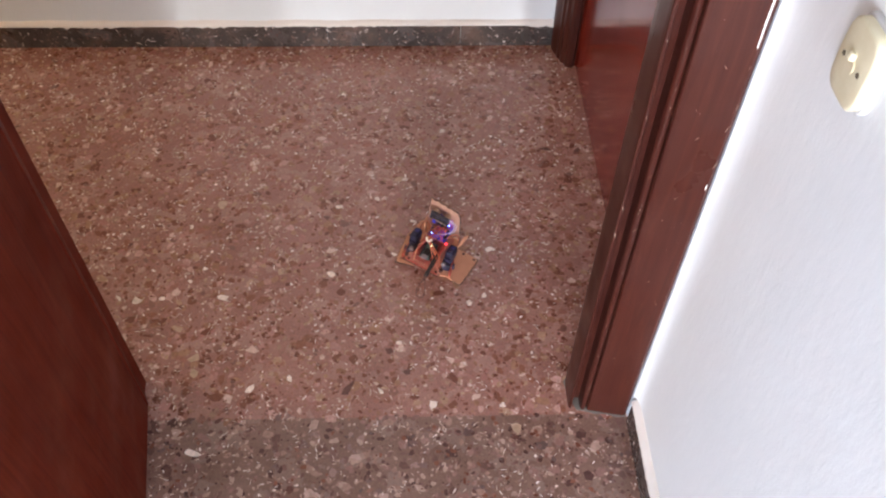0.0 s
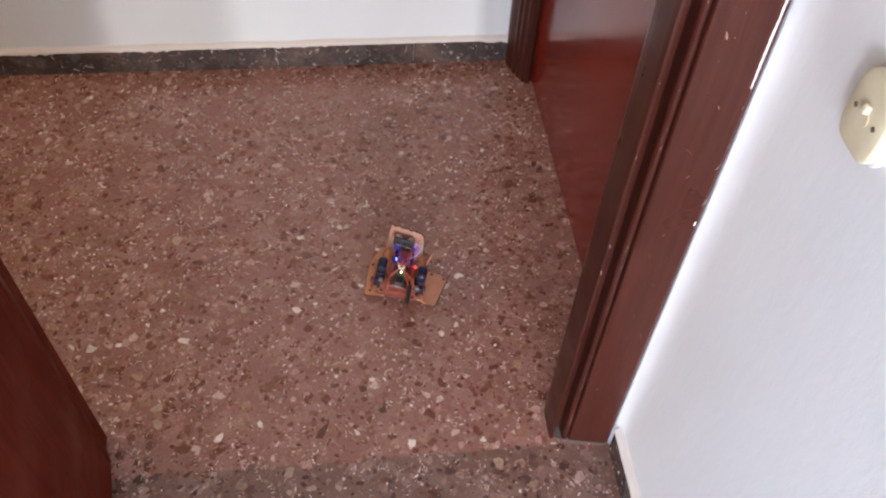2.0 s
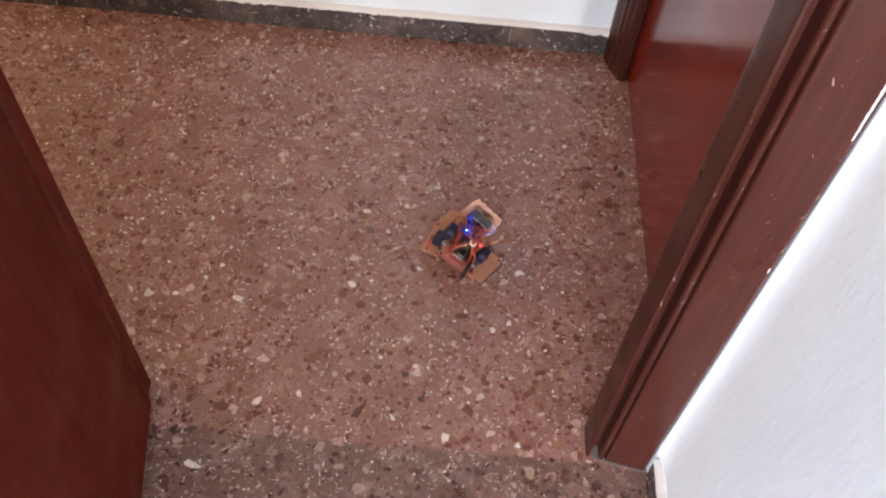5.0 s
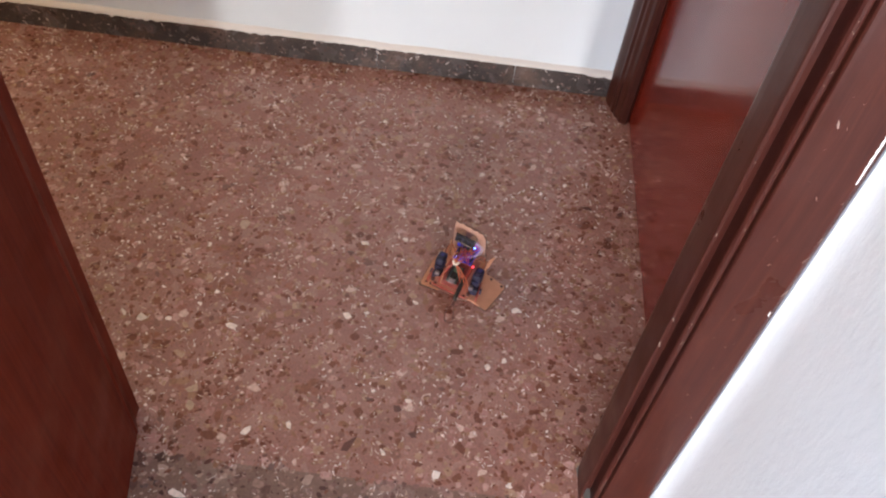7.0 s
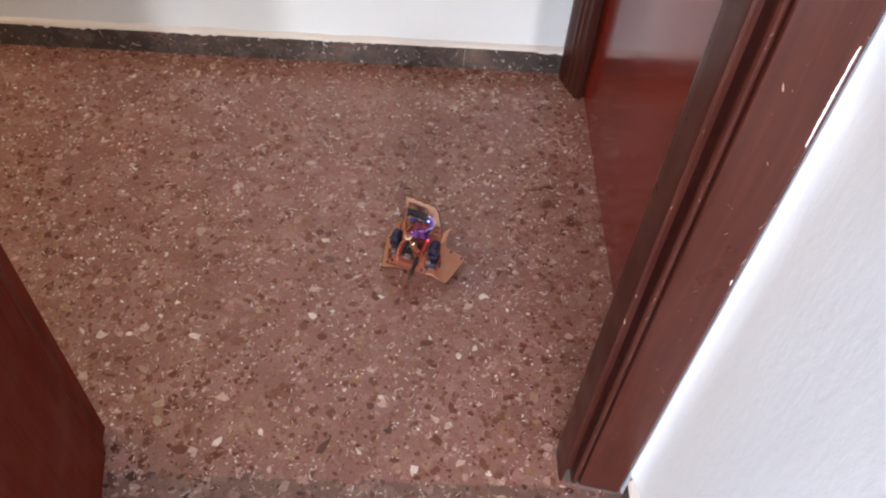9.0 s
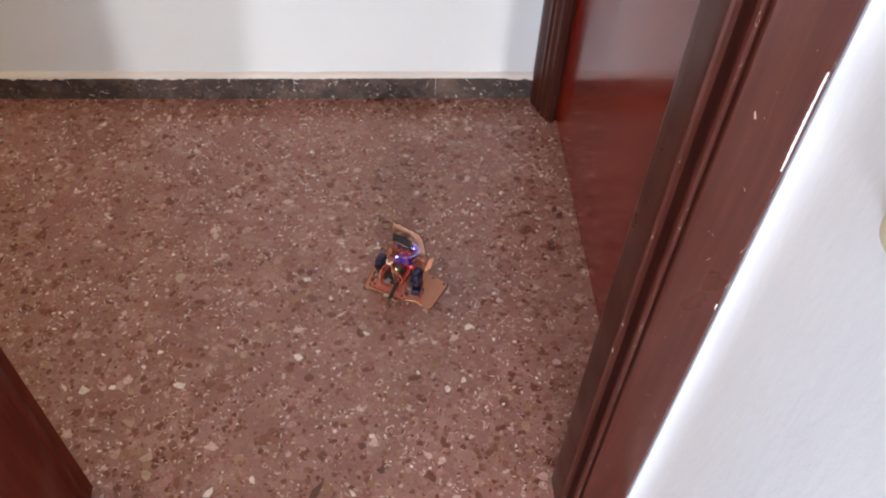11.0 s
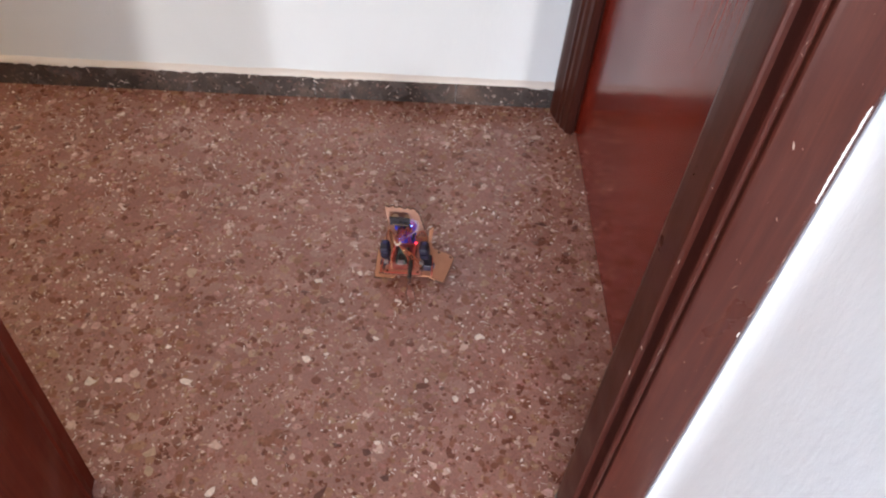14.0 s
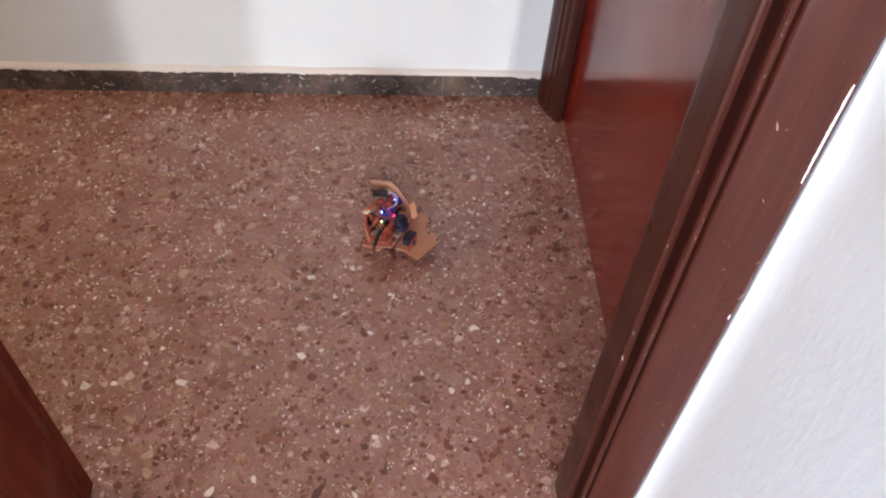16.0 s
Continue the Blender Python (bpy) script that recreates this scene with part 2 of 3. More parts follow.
def block(x0, x1, y0, y1, z0, z1, bevel=0.0, bm=None, m=None):
    bm = bm or bmesh.new()
    mm = Matrix.Translation(((x0 + x1) / 2, (y0 + y1) / 2, (z0 + z1) / 2)) @ Matrix.Diagonal((x1 - x0, y1 - y0, z1 - z0, 1))
    made = bmesh.ops.create_cube(bm, size=1, matrix=(m or Matrix()) @ mm)["verts"]
    if bevel:
        edges = list({e for v in made for e in v.link_edges})
        bmesh.ops.bevel(bm, geom=edges, offset=bevel, segments=2, affect="EDGES", profile=0.5)
    return bm


def extrude(outline, z0, z1, bm=None):
    """A prism over an outline in x and y, counter-clockwise."""
    bm = bm or bmesh.new()
    low = [bm.verts.new((x, y, z0)) for x, y in outline]
    high = [bm.verts.new((x, y, z1)) for x, y in outline]
    k = len(outline)
    for i in range(k):
        j = (i + 1) % k
        bm.faces.new((low[i], low[j], high[j], high[i]))
    bm.faces.new(high)
    bm.faces.new(low[::-1])
    bmesh.ops.recalc_face_normals(bm, faces=bm.faces)
    return bm


def rod(a, b, r, sides=10, bm=None, r2=None):
    bm = bm or bmesh.new()
    a, b = Vector(a), Vector(b)
    m = Matrix.Translation((a + b) / 2) @ (b - a).to_track_quat("Z", "Y").to_matrix().to_4x4()
    bmesh.ops.create_cone(bm, cap_ends=True, segments=sides, radius1=r, radius2=r if r2 is None else r2, depth=(b - a).length, matrix=m)
    return bm


def tube(points, r, sides=6):
    """A bent wire through a few points, smoothed."""
    pts = [Vector(p) for p in points]
    fine = []
    for i in range(len(pts) - 1):
        p0, p1, p2, p3 = pts[max(i - 1, 0)], pts[i], pts[i + 1], pts[min(i + 2, len(pts) - 1)]
        for k in range(5):
            s = k / 5
            fine.append(0.5 * ((2 * p1) + (p2 - p0) * s + (2 * p0 - 5 * p1 + 4 * p2 - p3) * s * s + (3 * p1 - p0 - 3 * p2 + p3) * s ** 3))
    fine.append(pts[-1])
    bm = bmesh.new()
    rings = []
    for i, p in enumerate(fine):
        d = (fine[min(i + 1, len(fine) - 1)] - fine[max(i - 1, 0)]).normalized()
        q = d.to_track_quat("Z", "Y")
        rings.append([bm.verts.new(p + q @ Vector((r * math.cos(2 * math.pi * k / sides), r * math.sin(2 * math.pi * k / sides), 0))) for k in range(sides)])
    for a, b in zip(rings, rings[1:]):
        for k in range(sides):
            bm.faces.new((a[k], a[(k + 1) % sides], b[(k + 1) % sides], b[k]))
    bm.faces.new(rings[0][::-1])
    bm.faces.new(rings[-1])
    for f in bm.faces:
        f.smooth = True
    return bm


def structure(ob, label, category):
    return tagged(ob, label, category, kind="structure")


# ---- rooms ----
X_WALL, Y_FAR, LEAF_X, TOP = 0.345, 1.892, 0.373, 2.62
structure(part("floor", block(-4.2, 1.0, 0.714, 2.1, -0.12, 0.0), TERRAZZO), "polished red-brown terrazzo floor with stone chips", "floor")
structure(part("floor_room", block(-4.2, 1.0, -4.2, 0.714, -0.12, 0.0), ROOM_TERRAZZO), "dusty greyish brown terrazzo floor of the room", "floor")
structure(part("wall_north", block(-3.5, 0.6, Y_FAR, 2.06, 0, TOP), PLASTER), "white plastered corridor wall above dark skirting", "wall")
fillet = []
for i in range(15):
    u = i / 14
    fillet.append((X_WALL - 0.009 * u ** 3.6, 0.645 + 0.0665 * u))
near = extrude([(X_WALL, -4.0), (0.52, -4.0), (0.52, 0.80), (0.338, 0.80), (0.338, 0.739)] + fillet[::-1], 0, TOP)
structure(part("wall_east", near, PLASTER), "white brushed plaster wall with a light switch", "wall")
end = block(0.41, 0.56, 0.80, Y_FAR, 2.09, TOP)
block(0.41, 0.56, 0.80, 0.83, 0, 2.09, bm=end)
block(0.41, 0.56, 1.84, Y_FAR, 0, 2.09, bm=end)
structure(part("wall_end", end, PLASTER), "white plaster wall round the corridor's end door", "wall")
south = block(-3.5, -0.70, 0.72, 0.80, 0, TOP)
block(-0.70, 0.333, 0.72, 0.80, 2.12, TOP, bm=south)
structure(part("wall_south", south, PLASTER), "white plaster wall beside the doorway", "wall")
back = block(-2.5, -2.34, -4.16, -4.0, 0, TOP)
for x0, x1, z0, z1 in ((-2.34, -1.5, 0.35, 1.75), (-0.56, -0.36, 0.2, 1.36), (0.08, 0.28, 0.2, 1.36)):
    block(x0, x1, -4.16, -4.0, 0, z0, bm=back)
    block(x0, x1, -4.16, -4.0, z1, TOP, bm=back)
for x0, x1 in ((-1.5, -0.56), (-0.36, 0.08), (0.28, 0.52)):
    block(x0, x1, -4.16, -4.0, 0, TOP, bm=back)
structure(part("wall_back", back, PLASTER), "white plaster wall with a window", "wall")
structure(part("wall_west", block(-2.66, -2.5, -4.16, 0.72, 0, TOP), PLASTER), "plain white plaster wall", "wall")
# assumed end wall, out of view, with an opening for the added fill
west = block(-3.66, -3.5, 0.72, 0.9, 0, TOP)
block(-3.66, -3.5, 1.8, 2.06, 0, TOP, bm=west)
block(-3.66, -3.5, 0.9, 1.8, 0, 0.9, bm=west)
block(-3.66, -3.5, 0.9, 1.8, 2.3, TOP, bm=west)
structure(part("wall_corridor_west", west, PLASTER), "assumed white plaster wall at the corridor's unseen end", "wall")
structure(part("ceiling", block(-3.66, 0.6, -4.16, 2.06, TOP, TOP + 0.12), PLASTER), "plain white plaster ceiling", "ceiling")


def window(name, x0, x1, z0, z1, m, split=True):
    w = structure(new(name), "unseen white framed window letting in daylight", "window")
    w.matrix_world = m
    fr = block(x0, x0 + 0.03, -0.03, 0.03, z0, z1)
    block(x1 - 0.03, x1, -0.03, 0.03, z0, z1, bm=fr)
    block(x0 + 0.03, x1 - 0.03, -0.03, 0.03, z0, z0 + 0.04, bm=fr)
    block(x0 + 0.03, x1 - 0.03, -0.03, 0.03, z1 - 0.04, z1, bm=fr)
    part("window_frame", fr, SWITCH_WHITE, w)
    if split:
        part("mullion", block((x0 + x1) / 2 - 0.02, (x0 + x1) / 2 + 0.02, -0.02, 0.02, z0 + 0.05, z1 - 0.05), SWITCH_WHITE, w)


window("window_1", -2.34, -1.5, 0.35, 1.75, pose(0, -4.08, 0))
# assumed window, out of view, round the added warm fill
window("window_2", -0.45, 0.45, 0.9, 2.3, pose(-3.58, 1.35, 0, 0, 0, 90))
window("window_3", -0.56, -0.36, 0.2, 1.36, pose(0, -4.08, 0), False)
window("window_4", 0.08, 0.28, 0.2, 1.36, pose(0, -4.08, 0), False)

# ---- skirting: terrazzo pieces with a cream paint edge on top ----
def skirting(cuts, far):
    holder = structure(new("baseboard"), "dark grey terrazzo skirting, dusty and worn", "skirting")
    rng = random.Random(5)
    for a, b in zip(cuts, cuts[1:]):
        h, d = 0.068 + rng.uniform(-0.0015, 0.0015), rng.uniform(-0.0008, 0.0008)
        if far:
            bm = block(a + 0.0008, b - 0.0008, Y_FAR - 0.012 + d, Y_FAR, 0, h, 0.0012)
        else:
            bm = block(X_WALL - 0.012 + d, X_WALL, a + 0.0008, b - 0.0008, 0, h, 0.0012)
        part("skirting_tile", bm, SKIRTING, holder)
    # paint edge: an uneven fillet between the tiles and the wall
    bm = bmesh.new()
    n = int((cuts[-1] - cuts[0]) / 0.007)
    rows = []
    for i in range(n + 1):
        s = cuts[0] + (cuts[-1] - cuts[0]) * i / n
        u = noise.noise((s * 9, 3.1 if far else 7.7, 0)) * 0.0028 + noise.noise((s * 60, 1, 0)) * 0.0018
        drip = max(0.0, noise.noise((s * 5, 8.3, 2)) * 0.008 + noise.noise((s * 75, 2.2, 6)) * 0.009)
        out = [(0.0139, 0.0675 - drip), (0.0136, 0.0705 + u * 0.4), (0.009 + u, 0.0745 + u), (0.003, 0.078 + u), (-0.001, 0.0795 + u)]
        rows.append([bm.verts.new((s, Y_FAR - d, z) if far else (X_WALL - d, s, z)) for d, z in out])
    for p, q in zip(rows, rows[1:]):
        for k in range(4):
            f = bm.faces.new((p[k], q[k], q[k + 1], p[k + 1]) if far else (q[k], p[k], p[k + 1], q[k + 1]))
            f.smooth = True
    part("paint_edge", bm, CREAM, holder, "cream painted plaster fillet with rough edge")
    return holder


skirt_far = skirting([-3.5, -2.9, -2.3, -1.72, -1.2, -0.72, -0.31, 0.06, 0.318], True)
skirt_near = skirting([-4.0, -3.0, -2.4, -1.8, -1.2, -0.6, 0.0, 0.4, 0.70], False)

# ---- door at the corridor's end, closed ----
door_1 = structure(new("door_1"), "closed glossy red-brown mahogany door", "door")
part("door_leaf", block(LEAF_X, LEAF_X + 0.036, 0.868, 1.79, 0.006, 2.05, 0.003), DOOR_RED, door_1)
far_outline = [(0.318, Y_FAR - 0.001), (0.316, 1.868), (0.3185, 1.857), (0.326, 1.836), (0.327, 1.825), (0.333, 1.818), (0.335, 1.806),
               (0.342, 1.797), (0.346, 1.785), (0.352, 1.781), (0.366, 1.781), (0.371, 1.787), (0.409, 1.793), (0.409, Y_FAR - 0.001)]
part("door_frame", extrude(far_outline, 0, 2.13), FRAME_WOOD, door_1, "dark varnished moulded door frame")
near_outline = [(0.318, 0.802), (0.409, 0.802), (0.409, 0.864), (0.371, 0.866), (0.366, 0.876), (0.35, 0.876), (0.335, 0.85), (0.318, 0.83)]
part("door_frame", extrude(near_outline, 0, 2.13), FRAME_WOOD, door_1, "dark varnished moulded door frame")
part("door_frame", block(0.34, 0.409, 0.87, 1.785, 2.055, 2.13, 0.004), FRAME_WOOD, door_1, "dark varnished moulded door frame")

# ---- doorway between the rooms ----
frame_right = structure(new("trim"), "worn mahogany door jamb with chipped mouldings", "door frame")
jamb = [(0.3365, 0.7985), (0.231, 0.7985), (0.2265, 0.786), (0.2258, 0.772), (0.2262, 0.738), (0.2267, 0.7308),
        (0.2275, 0.7285), (0.231, 0.7275), (0.2325, 0.7305), (0.2332, 0.75), (0.248, 0.75), (0.2484, 0.7302), (0.2492, 0.7258), (0.2515, 0.7236), (0.255, 0.7232), (0.2578, 0.725),
        (0.2584, 0.7325), (0.2612, 0.7325), (0.2616, 0.7243), (0.263, 0.722), (0.268, 0.7206), (0.3285, 0.7092), (0.3332, 0.7112), (0.3368, 0.738)]
part("jamb", extrude(jamb[::-1], 0.0, 2.12), FRAME_WOOD, frame_right)
part("foot", extrude([(0.2325, 0.7985), (0.3335, 0.7985), (0.3335, 0.7075), (0.318, 0.7062), (0.296, 0.7128), (0.274, 0.7145), (0.256, 0.7205), (0.241, 0.7235), (0.2335, 0.744), (0.2285, 0.757), (0.2225, 0.786)][::-1], 0.0, 0.0014), CEMENT, frame_right, "grey cement smear at the jamb's foot")
flakes = bmesh.new()
rng = random.Random(11)
for _ in range(170):
    z = rng.uniform(0.05, 1.5)
    kind = rng.random()
    if kind < 0.35:      # along the outer edge
        x, y, nrm = 0.3288 + rng.gauss(0, 0.0012), 0.7098, Vector((0.2, -1, 0))
    elif kind < 0.7:     # on the bead
        x, y, nrm = (0.2533 if rng.random() < 0.55 else 0.2298) + rng.gauss(0, 0.0008), 0.0, Vector((-0.1, -1, 0))
        y = 0.7232 if x > 0.24 else 0.7278
    else:
        x = rng.uniform(0.276, 0.318)
        y, nrm = 0.7193 - (x - 0.275) * 0.1885, Vector((-0.17, -1, 0))
    nrm.normalize()
    side = Vector((-nrm.y, nrm.x, 0))
    w = abs(rng.gauss(0, 0.0003)) + 0.00016
    h = w * rng.uniform(1.0, 7)
    c = Vector((x, y, z)) + nrm * 0.0006
    lean = rng.uniform(-0.9, 0.9)
    vs = [flakes.verts.new(c + side * (w * math.cos(a) + lean * h * math.sin(a)) + Vector((0, 0, h * math.sin(a)))) for a in [k * math.pi / 3 + rng.uniform(-0.3, 0.3) for k in range(6)]]
    flakes.faces.new(vs)
tagged(part("paint_flakes", flakes, FLAKE, frame_right, "pale chips and scratches in the varnish"), kind="stuff")
# plaster crumbs where the wall meets the jamb
crumbs = bmesh.new()
for z0, z1, wide in ((0.848, 0.968, 1.6), (0.62, 0.63, 1.0), (1.05, 1.08, 1.5)):
    k = 26
    rows = []
    for i in range(k + 1):
        z = z0 + (z1 - z0) * i / k
        w = wide * (0.0009 * max(0.0, math.sin(math.pi * i / k)) ** 0.5 + 0.0006 * rng.random())
        rows.append([crumbs.verts.new((0.3284, 0.70905, z)), crumbs.verts.new((0.328 - w * 0.5, 0.7085, z)), crumbs.verts.new((0.3276 - w, 0.7092, z))])
    for p, q in zip(rows, rows[1:]):
        for a in range(2):
            crumbs.faces.new((p[a], p[a + 1], q[a + 1], q[a]))
part("plaster_crumb", crumbs, CREAM, frame_right, "cream plaster smear on the varnish")

frame_left = structure(new("trim"), "dark mahogany door jamb holding the open door", "door frame")
part("jamb", extrude([(-0.6985, 0.7985), (-0.6985, 0.742), (-0.590, 0.7415), (-0.5825, 0.7435), (-0.5805, 0.749), (-0.594, 0.776), (-0.5955, 0.7985)], 0, 2.12), DOOR_DULL, frame_left)
head = structure(new("trim"), "dark mahogany head of the doorway frame", "door frame")
part("head_rail", block(-0.6, 0.235, 0.725, 0.7985, 2.04, 2.12, 0.003), FRAME_WOOD, head)
door_2 = structure(new("door_2"), "dark mahogany door standing open beside the doorway", "door")
leaf = part("door_leaf", block(-0.04, 0.0, -0.80, 0.0, 0.006, 2.04, 0.003), DOOR_DULL, door_2)
door_2.matrix_world = pose(-0.5775, 0.740, 0, 0, 0, 10.6)

# ---- light switch ----
def rounded(half, power, depth0, depth1, bm=None, dome=0.0):
    """A superellipse plate lying on the wall, x from depth0 out to depth1."""
    bm = bm or bmesh.new()
    k = 40
    rings = []
    for s, d in ((1.0, depth0), (1.0, depth1 - 0.002), (0.965, depth1 - 0.0006), (0.9, depth1), (0.5, depth1 + dome * 0.8), (0.12, depth1 + dome)):
        ring = []
        for i in range(k):
            a = 2 * math.pi * i / k
            c, sn = math.cos(a), math.sin(a)
            ring.append(bm.verts.new((-d, s * half * 0.77 * math.copysign(abs(c) ** (2 / power), c), s * half * math.copysign(abs(sn) ** (2 / power), sn))))
        rings.append(ring)
    for p, q in zip(rings, rings[1:]):
        for i in range(k):
            f = bm.faces.new((p[i], p[(i + 1) % k], q[(i + 1) % k], q[i]))
            f.smooth = True
    bm.faces.new(rings[-1])
    bmesh.ops.recalc_face_normals(bm, faces=bm.faces)
    return bm


switch = tagged(new("light_switch"), "aged cream plastic toggle switch on white wall", "light switch")
switch.matrix_world = pose(X_WALL, 0.5335, 0.96)
part("backplate", rounded(0.0415, 4.2, -0.001, 0.0065), SWITCH_WHITE, switch, "white plastic backplate")
plate = part("plate", rounded(0.0385, 4.0, 0.0066, 0.0165, dome=0.001), SWITCH_CREAM, switch, "cream plastic cover plate")
part("toggle", block(-0.0245, -0.0165, -0.0036, 0.0036, -0.002, 0.0065, 0.0018, m=pose(0, 0, 0, 0, 18, 0)), SWITCH_CREAM, switch, "small cream toggle lever")
part("toggle_collar", rod((-0.0165, 0, -0.001), (-0.0185, 0, -0.001), 0.008, 20), SWITCH_CREAM, switch)
# raised dark discs paint the shade inside the two screw recesses
for sgn in (-1, 1):
    part("screw", rod((-0.0165, sgn * 0.0165, 0), (-0.0179, sgn * 0.0165, 0), 0.0026, 12), SCREW, switch, "dark disc painted as a shaded screw recess")

# ---- terrazzo chips ----
def chip(verts, faces, x, y, z, size, rng, stretch=1.0, turn=None, up=None, jag=0.62):
    k = rng.randint(5, 7) if jag > 0.5 else rng.randint(6, 9)
    a0 = rng.uniform(0, 6.28) if turn is None else turn
    ca, sa = math.cos(a0), math.sin(a0)
    base = len(verts)
    for i in range(k):
        a = 2 * math.pi * (i + rng.uniform(-0.3, 0.3)) / k
        r = size * rng.uniform(jag, 1.12)
        u, v = r * math.cos(a) * stretch, r * math.sin(a) / stretch
        p, q = u * ca - v * sa, u * sa + v * ca
        verts.append((x + p, y + q, z) if up is None else up(x + p, y + q))
    faces.append(tuple(range(base, base + k)))


def chips_mesh(name, verts, faces, material, label, parent="floor"):
    me = bpy.data.meshes.new(name)
    me.from_pydata(verts, [], faces)
    me.materials.append(material)
    ob = new(name, me)
    ob.parent = bpy.data.objects[parent]
    tagged(ob, label, kind="stuff")
    return ob


rng = random.Random(21)
verts, faces, near_verts, near_faces = [], [], [], []
for i in range(42000):
    x, y = rng.uniform(-2.0, 0.375), rng.uniform(0.2, Y_FAR - 0.004)
    u = rng.random()
    size = rng.uniform(0.0014, 0.0034) if u < 0.55 else rng.uniform(0.003, 0.0072) if u < 0.88 else rng.uniform(0.006, 0.0135)
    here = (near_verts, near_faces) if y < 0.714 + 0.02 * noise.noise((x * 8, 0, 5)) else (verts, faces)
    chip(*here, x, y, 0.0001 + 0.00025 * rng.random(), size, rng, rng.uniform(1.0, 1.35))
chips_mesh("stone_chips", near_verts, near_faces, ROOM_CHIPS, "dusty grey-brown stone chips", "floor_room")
chips_mesh("stone_chips", verts, faces, CHIPS, "densely packed brown, pink and tan stone chips")
verts, faces = [], []
for i in range(18500):
    x, y = rng.uniform(-2.0, 0.375), rng.uniform(0.2, Y_FAR - 0.004)
    # pale slivers gather in loose clusters
    if noise.noise((x * 14, y * 14, 2)) + rng.uniform(-0.35, 0.35) < -0.05:
        continue
    u = rng.random()
    size, stretch = (rng.uniform(0.0014, 0.0031), rng.uniform(1.5, 3.2)) if u < 0.84 else (rng.uniform(0.002, 0.0046), rng.uniform(1.0, 1.5))
    chip(verts, faces, x, y, 0.0004, size * (0.86 + 0.34 * max(0.0, y - 0.75)), rng, stretch)
chips_mesh("pale_slivers", verts, faces, SLIVERS, "pale broken shell and marble slivers")
verts, faces = [], []
for i in range(4200):
    x, y = rng.uniform(-2.0, 0.375), rng.uniform(0.2, Y_FAR - 0.004)
    u = rng.random()
    chip(verts, faces, x, y, 0.00045, rng.uniform(0.0012, 0.0026) if u < 0.7 else rng.uniform(0.0032, 0.0068), rng, rng.uniform(1.0, 1.4))
chips_mesh("dark_grit", verts, faces, GRITS, "dark brown stone grit")

SMALL_WHITE = [(-0.192, 1.214, 4), (-0.075, 1.214, 6), (0.159, 1.216, 4), (0.203, 1.522, 6), (0.123, 1.501, 4), (-0.097, 1.423, 3), (-0.172, 1.364, 3), (0.078, 1.46, 3), 
               (0.122, 1.383, 3), (-0.093, 1.35, 5), (-0.178, 1.033, 4), (-0.212, 1.075, 4), (-0.011, 1.02, 4), (-0.116, 1.117, 6), (0.045, 1.286, 4), (0.147, 1.096, 4), 
               (-0.603, 1.002, 6), (-0.527, 1.082, 5), (-0.687, 1.206, 4), (-0.725, 1.185, 4), (-0.577, 1.204, 5), (-0.75, 1.143, 4), (-0.553, 1.047, 4), (-0.729, 1.252, 3), 
               (-0.616, 1.272, 3)]
LARGE_WHITE = [(-0.476, 1.0, 10), (-0.656, 0.995, 12), (-0.696, 1.004, 6), (-0.788, 1.779, 8), (0.002, 1.524, 7), (-0.243, 1.262, 7), (-0.157, 1.287, 6),
               (-0.033, 0.739, 8), (-0.391, 0.78, 7), (0.1, 1.129, 9), (0.079, 1.0, 7), (-0.48, 0.647, 10), (-0.134, 0.77, 6), (0.1, 0.736, 6), (-0.101, 0.884, 5),
               (-0.843, 1.706, 5), (-0.259, 1.669, 6), (-0.25, 1.061, 8), (-0.711, 1.801, 5), (-0.172, 0.894, 4), (-0.315, 0.801, 6), (0.045, 0.98, 6)]
LARGE_TAN = [(-0.511, 0.854, 11), (-0.518, 1.273, 11), (-0.505, 0.817, 9), (0.123, 0.687, 11), (-0.107, 1.351, 9), (-0.419, 1.535, 6)]
LARGE_DARK = [(-0.199, 0.779, 11), (-0.293, 0.574, 9), (-0.441, 0.712, 8), (0.255, 1.453, 9), (0.335, 1.446, 8), (0.118, 0.669, 9), (-0.703, 1.152, 6),
              (-1.026, 1.707, 8), (-0.272, 1.229, 7), (-0.119, 0.864, 8), (-0.085, 0.814, 7), (-0.177, 0.876, 6)]
for spots, m, label in ((LARGE_WHITE + SMALL_WHITE, WHITE_CHIP, "white marble chip"), (LARGE_TAN, TAN_CHIP, "tan marble chip"), (LARGE_DARK, DARK_CHIP, "dark brown marble chip")):
    for x, y, r in spots:
        v, f = [], []
        chip(v, f, x, y, 0.0005 + 0.00002 * (len(bpy.data.objects) % 37), r * 0.00132, rng, rng.uniform(1.0, 1.45), jag=0.42)
        me = bpy.data.meshes.new("stone_chip")
        me.from_pydata(v, [], f)
        me.materials.append(m)
        ob = new("stone_chip", me)
        ob.parent = bpy.data.objects["floor"]
verts, faces = [], []
for i in range(900):
    chip(verts, faces, rng.uniform(-2.0, 0.312), rng.uniform(0.003, 0.063), 0, rng.uniform(0.0012, 0.0055) * rng.choice((0.7, 1, 1)), rng, rng.uniform(1, 2.4),
         up=lambda a, b: (a, Y_FAR - 0.0132, min(max(b, 0.001), 0.0655)))
for i in range(300):
    chip(verts, faces, rng.uniform(-0.3, 0.69), rng.uniform(0.003, 0.063), 0, rng.uniform(0.0012, 0.005), rng, rng.uniform(1, 1.4),
         up=lambda a, b: (X_WALL - 0.0132, a, min(max(b, 0.001), 0.0655)))
ob = chips_mesh("skirting_chips", verts, faces, SKIRT_CHIPS, "stone chips in the skirting")
ob.parent = skirt_far
ob.visible_shadow = True


